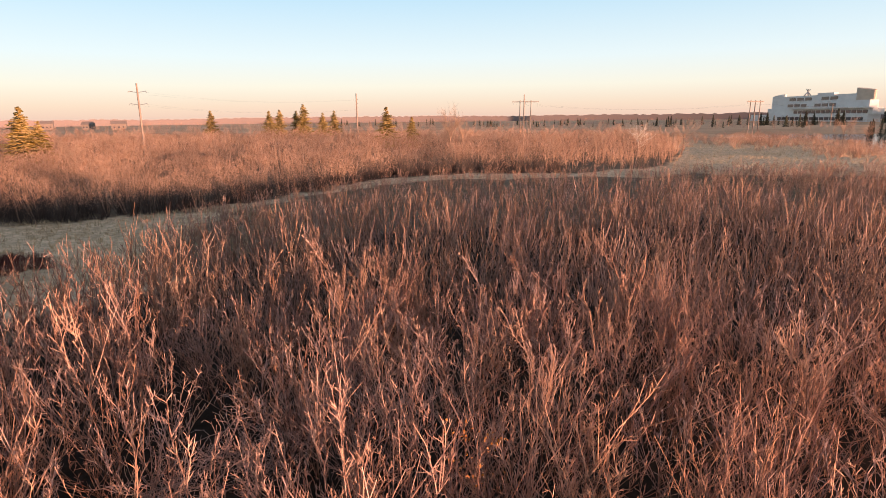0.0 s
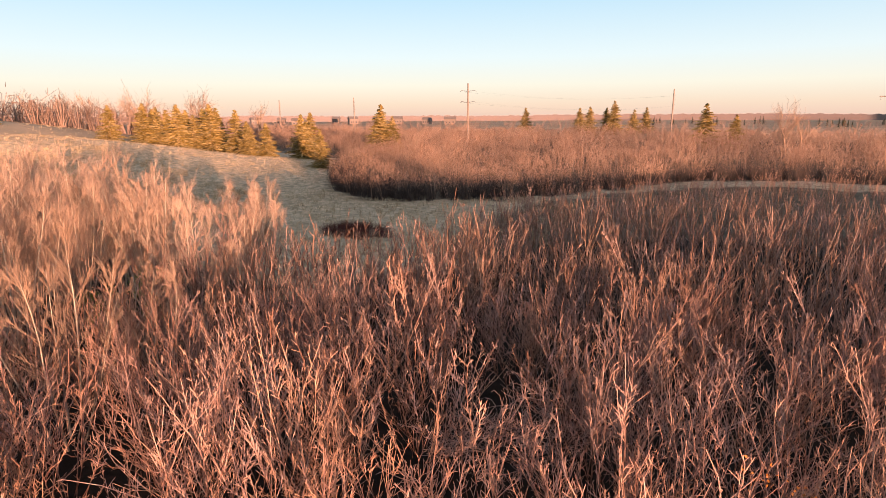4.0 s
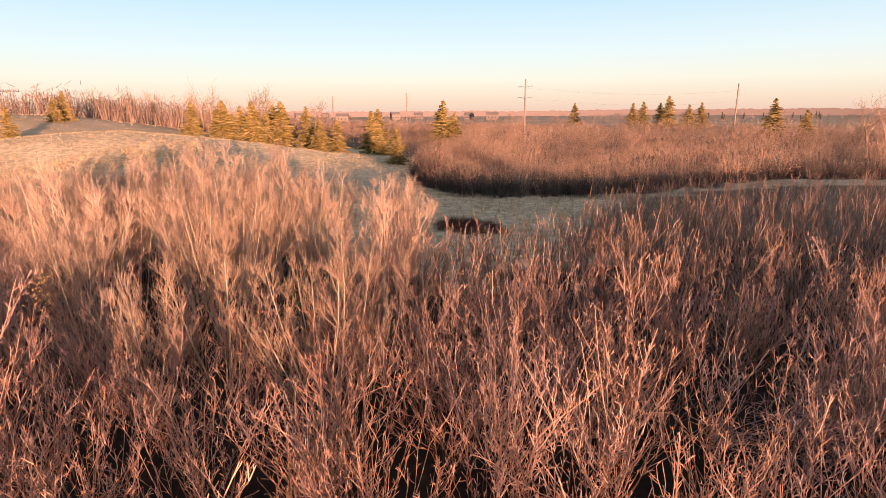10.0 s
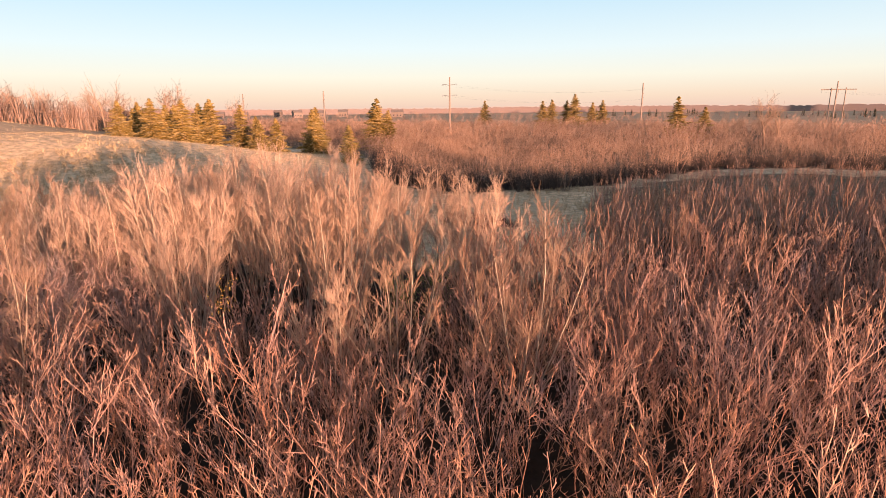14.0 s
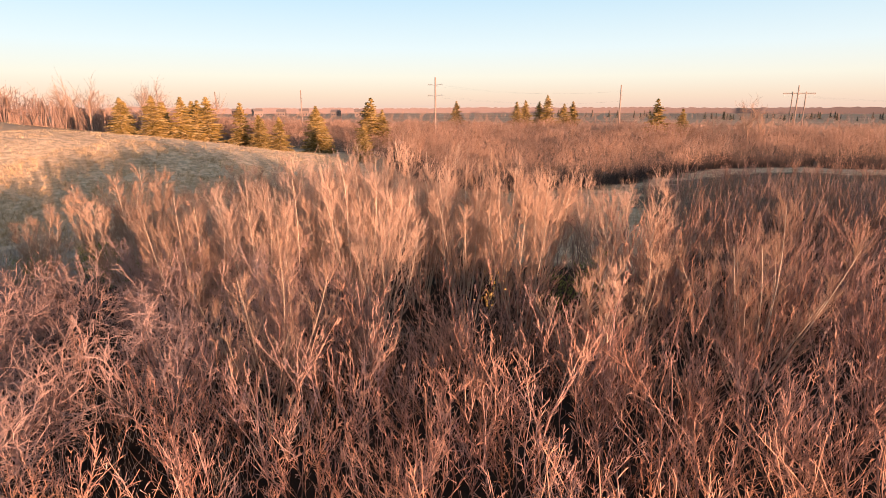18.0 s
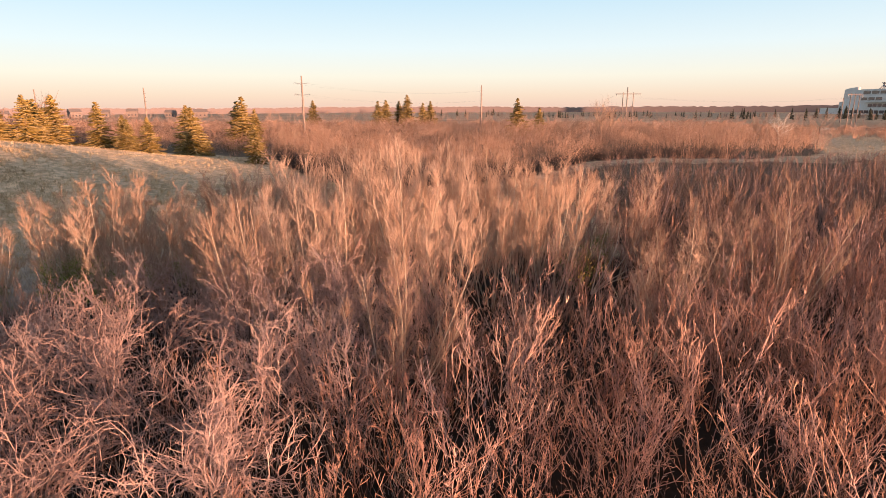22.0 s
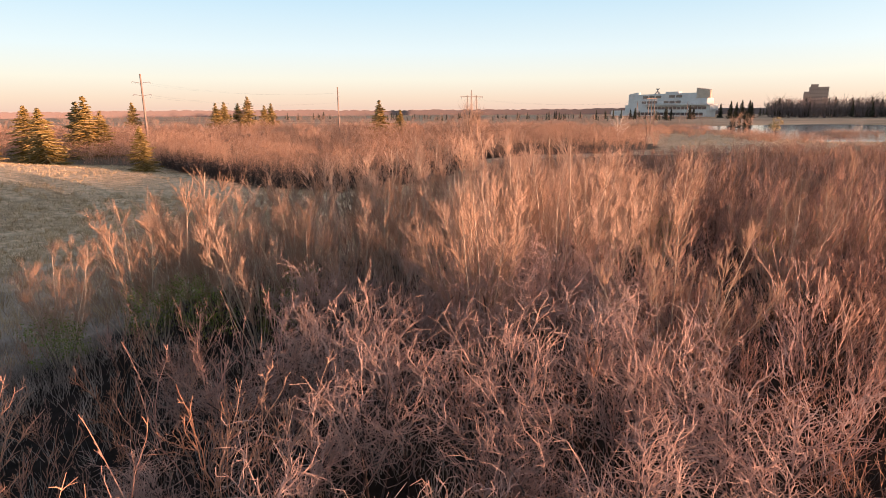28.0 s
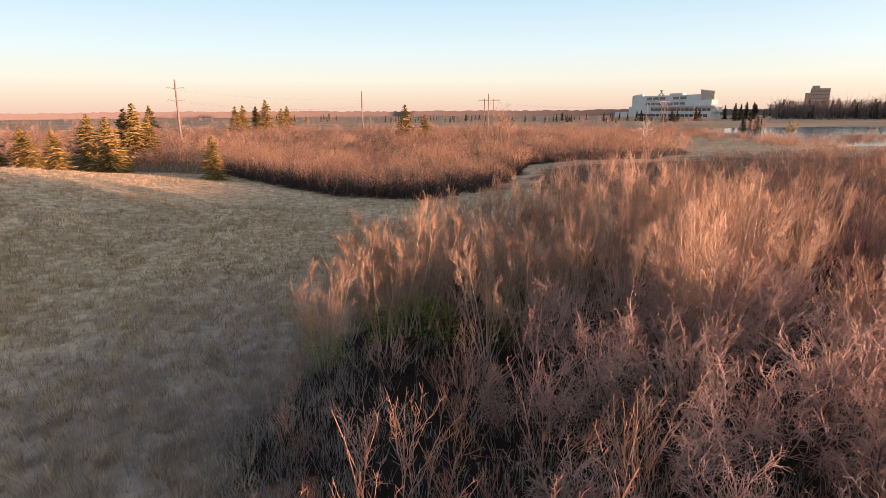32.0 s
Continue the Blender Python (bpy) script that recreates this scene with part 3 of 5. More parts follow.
def set_thing(proto, x, y, a, s):
    """A copy of a thing at a spot, turned and scaled."""
    ob = copy_thing(proto, turned(x, y, a, 1.0))
    ob.scale = (s, s, s)
    return ob


# way over which the camera passes, in plan
WAY = [(2.6, 2.5), (-2.4, -1.6), (-8.5, -6.2), (-14.3, -9.6), (-22, -13), (-30, -14.2), (-39, -13), (-49, -12.9)]


def from_way(x, y):
    best = 1e9
    for (x0, y0), (x1, y1) in zip(WAY, WAY[1:]):
        t = min(1, max(0, ((x - x0) * (x1 - x0) + (y - y0) * (y1 - y0)) / ((x1 - x0) ** 2 + (y1 - y0) ** 2)))
        best = min(best, math.hypot(x - x0 - t * (x1 - x0), y - y0 - t * (y1 - y0)))
    return best


def ahead_of_way(x, y):
    for (x0, y0), (x1, y1) in zip(WAY, WAY[1:]):
        if x1 <= x <= x0:
            return y - (y0 + (y1 - y0) * (x - x0) / (x1 - x0))
    return y - (2.5 if x > 0 else -12.9)


def build_near_thicket():
    rng = np.random.default_rng(7)
    protos = [willow(11 + k, 5.3 + 0.2 * (k % 4), 12 + k % 2) for k in range(10)]
    mids = [willow(41 + k, 5.3 + 0.2 * (k % 3), 10, 1) for k in range(6)]
    lows = [willow(61 + k, 5.4, 8, 2) for k in range(4)]

    def join(pair):
        pile = Pile()
        for p in (*pair[0], pair[1]):
            pile.add(*p.arrays())
        return pile.arrays()

    step = 1.8
    gx, gy = np.meshgrid(np.arange(-56, 76, step), np.arange(-26, 55, step), indexing="ij")
    gx, gy = (gx + rng.uniform(-0.85, 0.85, gx.shape)).ravel(), (gy + rng.uniform(-0.85, 0.85, gy.shape)).ravel()
    ok = inside(NEAR, gx, gy)
    # thorn shrubs take most of the room in the west
    ok &= ~((gx < -29 - 1.5 * np.sin(gy)) & (gy < 9) & (rng.uniform(0, 1, gx.shape) < 0.5))
    for a, b, c in GAPS:
        ok &= np.hypot(gx - a, gy - b) > c
    grove = inside(GROVE, gx, gy)
    ok &= ~(grove & (rng.uniform(0, 1, gx.shape) < 0.45))
    gx, gy, grove = gx[ok], gy[ok], grove[ok]
    size = 0.86 + 0.22 * waves(gx, gy, 3.4, 4) + 0.09 * waves(gx, gy, 9, 1) + rng.uniform(-0.22, 0.18, gx.shape)
    size = np.where(gy > 7, np.clip(size, 0.86, 1.02) + 0.04 * waves(gx, gy, 5, 9), np.clip(size, 0.7, 1.2))
    size *= np.where(gx < -40, np.clip(0.40 + 0.045 * (gx + 51), 0.36, 1), 1.0) * np.where((gx < -29) & (gy < 9), 0.85, 1.0) * np.clip(1.0 - 0.009 * (gy - 17), 0.80, 1.0) * np.where(grove, 0.62, 1.0) * np.where((gx > -33) & (gx < -22) & (gy < -2), 0.84, 1.0)
    spots = []
    for x, y, q, a in zip(gx.tolist(), gy.tolist(), size.tolist(), rng.uniform(0, 6.28, gx.shape).tolist()):
        ah = ahead_of_way(x, y)
        side = (x - 2.6) * 0.79 - (y - 2.5) * 0.62
        # out of view to the east the shrubs run on, added to cast shade
        if side > 6.5 + 0.8 * max(0.0, y - 14) or ah < 4.0:
            continue
        spots.append((x, y, a, q, ah, from_way(x, y)))
    front = sorted(spots, key=lambda s: s[5])
    near, rest = front[:300], front[300:]
    kept = []
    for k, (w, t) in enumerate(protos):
        root = shrub_thing("willow_shrub", w, t, M_SHADEBARK, M_TWIG)
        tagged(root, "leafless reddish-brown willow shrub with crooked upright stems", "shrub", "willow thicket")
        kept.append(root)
    for k, (x, y, a, s, *_) in enumerate(near):
        if k < len(kept):
            kept[k].matrix_basis = turned(x, y, a, 1.0)
            kept[k].scale = (s, s, s)
        else:
            set_thing(kept[rng.integers(len(kept))], x, y, a, s)
    mid = [s for s in rest if s[5] < 26 and s[0] < 25]
    low = [s for s in rest if not (s[5] < 26 and s[0] < 25)]
    low = [s for k, s in enumerate(low) if k % 4 or s[0] < 30]
    kinds = [join(p) for p in mids + lows]
    at = [(int(rng.integers(len(mids))), x, y, on_ground(x, y), a, s, 1.0) for x, y, a, s, *_ in mid]
    at += [(len(mids) + int(rng.integers(len(lows))), x, y, on_ground(x, y), a, s, 1.0) for x, y, a, s, *_ in low]
    gx, gy = np.meshgrid(np.arange(-20, 109, 2.0), np.arange(29, 94, 2.0), indexing="ij")
    gx, gy = (gx + rng.uniform(-0.9, 0.9, gx.shape)).ravel(), (gy + rng.uniform(-0.9, 0.9, gy.shape)).ravel()
    # carried on eastwards out of view, so that these low shrubs lie in shade
    ok = inside(MID, gx, gy) & ((gx - 2.6) * 0.79 - (gy - 2.5) * 0.62 < 26)
    tall = np.clip(0.62 - 0.007 * (gy - 42), 0.38, 0.68) + 0.08 * waves(gx, gy, 6, 2)
    for x, y, q in zip(gx[ok].tolist(), gy[ok].tolist(), tall[ok].tolist()):
        at.append((len(mids) + int(rng.integers(len(lows))), x, y, on_ground(x, y), rng.uniform(0, 6.28), q + rng.uniform(-0.1, 0.1), 1.0))
    ob = place("willow_thicket", mesh_of("willow_thicket", *spread(kinds, at), M_THICKET))
    tagged(ob, "dense leafless reddish willow thicket beyond the nearest shrubs", "thicket", kind="stuff")


def build_undergrowth():
    """Thin shoots and old stalks between the stems, coloured dark to fill the gaps with shade."""
    rng = np.random.default_rng(17)
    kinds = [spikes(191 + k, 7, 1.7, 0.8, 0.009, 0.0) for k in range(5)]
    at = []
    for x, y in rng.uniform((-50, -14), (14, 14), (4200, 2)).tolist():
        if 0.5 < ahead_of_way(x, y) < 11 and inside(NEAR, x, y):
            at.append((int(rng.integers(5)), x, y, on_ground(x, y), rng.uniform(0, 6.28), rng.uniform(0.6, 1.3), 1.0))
    ob = place("undergrowth", mesh_of("undergrowth", *spread(kinds, at), M_SHADETHORN))
    tagged(ob, "thin shoots and dead stalks under the willows, dark as the shade there", "undergrowth", kind="stuff")


# clearings and places of taller growth
# a stand of young poplars, with lower shrubs between them
GROVE = [(-36, 4), (-31, 3), (-27, 7.5), (-21, 9), (-18, 7.5), (-17, 9), (-19, 13), (-19.8, 19), (-22, 26), (-30, 22), (-41, 19), (-43, 12), (-38, 7)]
TALL = [(-34.6, 4.8, 5.9, 0), (-33.4, 7.4, 6.2, 0), (-32.6, 9.0, 6.4, 0), (-31.8, 10.4, 6.6, 0), (-30.8, 11.6, 6.6, 0), (-29.4, 9.4, 7.2, 0), (-28.8, 13.8, 6.8, 0), (-27.2, 15.6, 6.8, 0),
        (-24.6, 18.0, 6.6, 0), (-30.0, 17.0, 7.5, 0), (-23.4, 17.6, 6.4, 0), (-23.2, 11.6, 6.7, 0), (-26.6, 18.4, 7.0, 0), (-28.4, 18.6, 7.2, 0), (-33.0, 18.2, 7.3, 0), (-34.6, 18.0, 7.0, 0),
        (-37.0, 17.2, 6.6, 0), (-31.6, 15.4, 6.9, 0), (-35.6, 15.4, 6.5, 0), (-24.6, 14.6, 6.3, 0), (-26.0, 12.4, 6.2, 0), (-33.8, 12.8, 6.4, 0), (-28.0, 8.0, 5.6, 0), (-36.6, 11.0, 5.6, 0),
        (-40.6, 16.0, 5.9, 0), (-38.4, 16.2, 6.2, 0), (-38.6, 13.2, 5.7, 1), (-45.2, 11.8, 6.3, 0), (-46.4, 10.4, 5.4, 0), (-44.2, 12.4, 5.8, 1), (-48.9, 8.6, 4.4, 0), (-42.2, 8.4, 4.9, 1),
        (-40.0, 9.6, 4.8, 1), (-24.2, 24.6, 5.6, 0), (-22.4, 23.4, 5.4, 0), (-20.6, 20.2, 5.8, 0), (-19.2, 16.9, 6.2, 1), (-18.7, 8.6, 5.3, 1), (-14.6, 9.3, 6.0, 1), (-29.0, 1.8, 5.6, 1),
        (-35.5, 8.0, 5.0, 1), (-19.9, 6.6, 4.6, 1), (-15.4, 13.0, 4.6, 1), (-47.0, 14.4, 4.8, 1), (-45.4, 15.4, 5.0, 0), (-43.4, 16.4, 5.2, 1), (-41.8, 18.0, 5.4, 0),
        (-42.6, 13.8, 4.9, 1), (-47.8, 11.8, 4.5, 1), (-40.4, 12.4, 5.1, 0), (-38.4, 10.4, 4.9, 1)]
THORNS = [(-37.6, 1.6, 5.2), (-39.8, 3.4, 4.8), (-36, -1.2, 5.4), (-34.2, 3.4, 5.6), (-32.2, 1.4, 5), (-38.9, -1.4, 4.9), (-41.2, 0.8, 4.3), (-35.6, 5.6, 5.4),
          (-31, 4.6, 5.2), (-40.8, -3.6, 4.2), (-37.2, 6.6, 5), (-33.4, -2.6, 5), (-29.2, 2.8, 4.8), (-43, -1.8, 3.5), (-36.6, -4.6, 4.8), (-2.0, 14.5, 4.2), (3.4, 9.6, 3.9),
          (-38.2, -6.6, 4.4), (-34.6, -6, 4.9), (-31.4, -4.6, 5), (-30.4, -0.8, 5.4), (-41.6, -6.2, 3.6), (-44, 2.6, 3.1), (-32.6, 7, 5.2), (-36.2, -8.4, 4.1),
          (-43.4, -5, 3.1), (-40, -8.4, 3.5), (-33, -8, 4.5), (-39.6, 6.4, 4.4), (-29.6, 6.2, 5)]
OPEN = [(-47.6, -1.6, 3.8), (-46.2, -0.6, 2.9), (-44.8, -4.2, 3.8), (-49.0, -4.4, 3.5), (-46.8, -5.4, 3.6), (-50.6, -5.8, 3.1), (-43.0, 0.4, 3.6), (-45.2, 2.2, 3.2), (-43.6, -7.0, 3.4),
        (-41.6, 4.6, 3.4), (-45.6, -7.8, 3.4), (-41.0, -1.2, 3.9), (-42.4, -3.4, 3.8), (-48.2, 1.6, 2.9), (-50.6, -2.4, 3.0), (-44.2, 4.4, 3.2)]
GREEN = [(-48.9, 8.2, 0.5, 1.9), (-46.4, 9.7, 0.8, 2.6), (-45.0, 9.5, 0.8, 2.8), (-43.7, 9.2, 0.4, 2.2), (-41.4, 8.6, 0.5, 2.4), (-20.6, 15.6, 0.6, 3.0), (-21.7, 14.2, 0.5, 2.4),
         (-40.6, 11.0, 0.6, 2.6)]
GAPS = [(-22.5, 5.0, 1.1), (3.0, 11.6, 1.0), (-20.6, 14.4, 0.8)] + [(x, y, 1.0) for x, y, *_ in TALL] + [(x, y, 1.35) for x, y, _ in THORNS] + [(x, y, 1.2) for x, y, _ in OPEN] + [(-41.0, 6.6, 1.3), (-47.6, 6.2, 1.2), (-42.0, 9.2, 1.0), (-4.5, 16.5, 1.8), (-2.5, 12.6, 1.2), (-34.5, 7.9, 1.2)]


def build_saplings():
    rng = np.random.default_rng(21)
    kept = [shrub_thing("poplar_sapling", *sapling(81 + k, 6.0, 10 + k % 2, 0.30 if k < 3 else 0.5), M_SAPBARK, M_SAPTWIG) for k in range(5)]
    used = set()
    for r in kept:
        tagged(r, "tall bare young poplar with fine pale twigs in a vase shape", "young tree", "poplar saplings")
    for x, y, h, wide in TALL:
        a, k = rng.uniform(0, 6.28), int(rng.integers(3, 5) if wide else rng.integers(3))
        if k not in used:
            used.add(k)
            kept[k].matrix_basis = turned(x, y, a, 1.0)
            kept[k].scale = (h / 5.1,) * 3
        else:
            set_thing(kept[k], x, y, a, h / 5.1)


def build_thorns():
    rng = np.random.default_rng(22)
    kept = [shrub_thing("thorn_shrub", *thorn(101 + k, 3.8), M_SHADETHORN, M_THORNTWIG) for k in range(4)]
    for r in kept:
        tagged(r, "rounded leafless grey-pink shrub with dense short twigs", "shrub", "thorn shrubs")
    for k, (x, y, h) in enumerate(THORNS):
        a = rng.uniform(0, 6.28)
        if k < 4:
            kept[k].matrix_basis = turned(x, y, a, 1.0)
            kept[k].scale = (h / 3.8,) * 3
        else:
            set_thing(kept[rng.integers(4)], x, y, a, h / 3.8)


def build_green():
    for k, (x, y, lo, hi) in enumerate(GREEN):
        rng = np.random.default_rng(130 + k)
        wood = []
        for _ in range(9):
            a = rng.uniform(0, 6.28)
            p = crooked(rng, (0.2 * math.cos(a), 0.2 * math.sin(a), -0.1), (0.25 * math.cos(a), 0.25 * math.sin(a), 1), hi * rng.uniform(0.8, 1.1), 4, 0.12, 0.05)
            stem = Pile()
            stem.tube(p, taper(0.012, 0.004, 5))
            wood.append(stem)
        root = place("green_shrub", None)
        for stem in wood:
            part("stem", stem, M_SHADETHORN, root)
        tagged(part("foliage", leaves(140 + k, 1100, lo, hi, 0.75, 0.07), M_LEAF, root, "yellow-green autumn leaves"), kind="stuff")
        root.matrix_basis = turned(x, y, 0, 1.0)
        tagged(root, "low shrub still holding yellow-green leaves among bare stems", "shrub", "green shrubs")


def build_accents():
    """Shrubs that still hold a few leaves, pale broken sticks."""
    for k, (x, y, lo, hi, m, label, name) in enumerate(((-22.5, 5.0, 3.2, 4.6, M_YELLOW, "bare shrub with a tuft of yellow leaves on top", "yellow_leaf_shrub"),
                                                        (3.0, 11.6, 3.2, 4.1, M_BERRY, "bare shrub with a clump of rust-red leaves", "rust_leaf_shrub"))):
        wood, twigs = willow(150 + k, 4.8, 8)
        root = shrub_thing(name, wood, twigs, M_SHADEBARK, M_TWIG)
        tagged(part("foliage", leaves(155 + k, 90, lo, hi, 0.4, 0.06), m, root), kind="stuff")
        root.matrix_basis = turned(x, y, 0.4, 1.0)
        tagged(root, label, "shrub")
    rng = np.random.default_rng(157)
    kept = [shrub_thing("willow_shrub", *willow(170 + k, 4.4, 7), M_TWIG, M_TWIG) for k in range(3)]
    for k, (x, y, h) in enumerate(OPEN):
        if k < 3:
            root = kept[k]
            tagged(root, "open bare shrub of a few thick orange-brown stems", "shrub", "open shrubs")
            root.matrix_basis = turned(x, y, 2.1 * k, 1.0)
            root.scale = (h / 3.6,) * 3
        else:
            set_thing(kept[k % 3], x, y, 2.1 * k, h / 3.6)
    rng = np.random.default_rng(158)
    root = place("dead_shrub", None)
    for k in range(7):
        p = winding(rng, (0, 0, -0.1), (0.25 + 0.08 * k, -0.15 * k + 0.3, 1.0), 4.6 - 0.25 * k, 6, 0.06, -0.03)
        pile = Pile()
        pile.tube(p, taper(0.03, 0.010, 7), 4)
        part("stem", pile, M_PALETREE, root)
    root.matrix_basis = turned(-20.8, 14.6, 0.0, 1.0)
    tagged(root, "pale leaning sticks of a dead shrub among the bushes", "shrub")


def build_lamp_mast():
    root = place("floodlight_mast", None)
    x, y = -248.0, 80.0
    z = on_ground(x, y)
    pole = Pile()
    pole.tube([(0, 0, -0.3), (0, 0, 6), (0, 0, 14.8 - z)], (0.3, 0.22, 0.15), 8)
    part("mast", pole, M_STEEL, root)
    for dx in (-2.2, -0.8, 0.8, 2.2):
        lamp = Pile()
        lamp.box(dx - 0.5, -0.3, 14.5 - z, dx + 0.5, 0.3, 15.1 - z)
        part("lamp_head", lamp, M_STEEL, root)
    bar = Pile()
    bar.box(-2.8, -0.1, 14.3 - z, 2.8, 0.1, 14.5 - z)
    part("crossbar", bar, M_STEEL, root)
    root.matrix_basis = pose(x, y, z, 0, 0, 60)
    tagged(root, "tall steel floodlight mast beyond the hill", "floodlight")


build_lamp_mast()
build_accents()
build_near_thicket()
build_undergrowth()
build_saplings()
build_thorns()
build_green()


def build_far_thicket():
    """The wide sea of shrubs beyond the meadow, finer in front and coarser far away."""
    rng = np.random.default_rng(31)
    kinds = [bush(151 + k, 210, 4.2, 2.2, 0.0125, 0.32) for k in range(5)] + [bush(161 + k, 95, 4.3, 2.7, 0.020, 0.48) for k in range(5)]
    kinds += [bush(171 + k, 44, 4.5, 3.6, 0.036, 0.75) for k in range(4)]
    at = []
    for lo, hi, step, ks in ((40, 82, 2.15, (0, 5)), (82, 135, 3.1, (5, 10)), (135, 245, 5.0, (10, 14))):
        gx, gy = np.meshgrid(np.arange(-225, 76, step), np.arange(lo, hi, step), indexing="ij")
        gx, gy = (gx + rng.uniform(-0.6, 0.6, gx.shape) * step).ravel(), (gy + rng.uniform(-0.6, 0.6, gy.shape) * step).ravel()
        ok = inside(FAR, gx + waves(gx, gy, 5, 2), gy + 0.8 * waves(gx, gy, 4, 6))
        gx, gy = gx[ok], gy[ok]
        s = 0.86 + 0.16 * waves(gx, gy, 12, 3) + 0.15 * waves(gx, gy, 5, 8) + rng.uniform(-0.26, 0.22, gx.shape)
        s *= np.minimum(1.3, 0.92 + 0.004 * (gy - 50))
        at += list(zip(rng.integers(*ks, gx.shape).tolist(), gx, gy, ground_z(gx, gy), rng.uniform(0, 6.28, gx.shape), s, rng.uniform(0.85, 1.12, gx.shape)))
    ob = place("far_thicket", mesh_of("far_thicket", *spread(kinds, at), M_FARSHRUB))
    tagged(ob, "wide sea of leafless orange-brown shrubs beyond the meadow", "thicket", kind="stuff")


build_far_thicket()


def build_shade_stems():
    """Old stems under the bright young shoots, their dark colour standing for shade along the front of the far thicket.
    """
    rng = np.random.default_rng(32)
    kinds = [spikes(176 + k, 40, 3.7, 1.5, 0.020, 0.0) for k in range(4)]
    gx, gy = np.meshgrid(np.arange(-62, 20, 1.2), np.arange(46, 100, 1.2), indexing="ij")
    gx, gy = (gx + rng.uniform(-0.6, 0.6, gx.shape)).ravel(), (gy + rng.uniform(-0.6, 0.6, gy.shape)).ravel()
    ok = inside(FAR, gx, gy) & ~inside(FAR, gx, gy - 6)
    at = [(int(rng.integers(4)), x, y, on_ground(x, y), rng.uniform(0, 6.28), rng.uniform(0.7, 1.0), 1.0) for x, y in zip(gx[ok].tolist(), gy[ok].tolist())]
    ob = place("old_thicket_wood", mesh_of("old_thicket_wood", *spread(kinds, at), M_SHADEWOOD))
    tagged(ob, "old stems coloured dark as the shaded front of the far thicket", "thicket", kind="stuff")


build_shade_stems()


def build_red_mound():
    rng = np.random.default_rng(33)
    kinds = [spikes(181 + k, 50, 1.0, 0.8, 0.008, 0.05) for k in range(3)]
    at = []
    for _ in range(70):
        a, q = rng.uniform(0, 6.28), math.sqrt(rng.uniform())
        x, y = -26.6 + 3.6 * q * math.cos(a), 36.9 + 2.2 * q * math.sin(a)
        at.append((int(rng.integers(3)), x, y, on_ground(x, y), a, 1.15 - 0.35 * q, 1.0))
    ob = place("red_shrub_mound", mesh_of("red_shrub_mound", *spread(kinds, at), M_REDSHRUB))
    tagged(ob, "low mound of dark red bare stems in the meadow grass", "shrub")


build_red_mound()


# ---- spruces ----
def spruce(seed, h, wide, gap=0.0):
    """A cone of drooping boughs set round the trunk at every height, each with side sprays."""
    rng = np.random.default_rng(seed)
    trunk, crown = Pile(), Pile()
    trunk.tube([(0, 0, -0.2), (0.02, 0, h * 0.5), (0, 0.01, h * 0.98)], (0.16 * h / 8, 0.09 * h / 8, 0.015), 6)
    boughs = 150
    for k in range(boughs):
        t = max(0.0, (k + rng.uniform(-0.4, 0.4)) / boughs) ** 1.15
        t = min(max(t, 0), 0.985)
        if rng.uniform() < gap:
            continue
        z, a = h * (0.03 + 0.96 * t), k * 2.4 + rng.uniform(-0.4, 0.4)
        ln = wide * (1 - t) ** 0.85 * rng.uniform(0.5, 1.18) + 0.14
        d, side = np.array([math.cos(a), math.sin(a), 0]), np.array([-math.sin(a), math.cos(a), 0])
        droop = -0.42 + 0.75 * t + rng.uniform(-0.12, 0.12)
        p = np.array([[0, 0, z], d * ln * 0.55 + (0, 0, z + droop * ln * 0.6), d * ln + (0, 0, z + droop * ln * 0.7)])
        crown.tube(p, (0.10 * h / 8, 0.12 * h / 8, 0.03), 3)
        for q in (0.35, 0.6, 0.85):
            c = p[0] + (p[1] - p[0]) * q * 1.4 if q < 0.6 else p[1] + (p[2] - p[1]) * (q - 0.55) * 2
            for sg in (-1, 1):
                L = ln * (0.5 * (1.1 - q) + 0.14) * rng.uniform(0.7, 1.2)
                e = c + (side * sg * 0.8 + d * 0.55) * L + (0, 0, -0.25 * L + rng.uniform(-0.08, 0.12))
                crown.tube([c, e], (0.10 * h / 8, 0.02), 3)
    return trunk, crown


def tree_thing(name, trunk, crown, m1, m2, cname="crown"):
    root = place(name, None)
    part("trunk", trunk, m1, root)
    tagged(part(cname, crown, m2, root), kind="stuff")
    return root


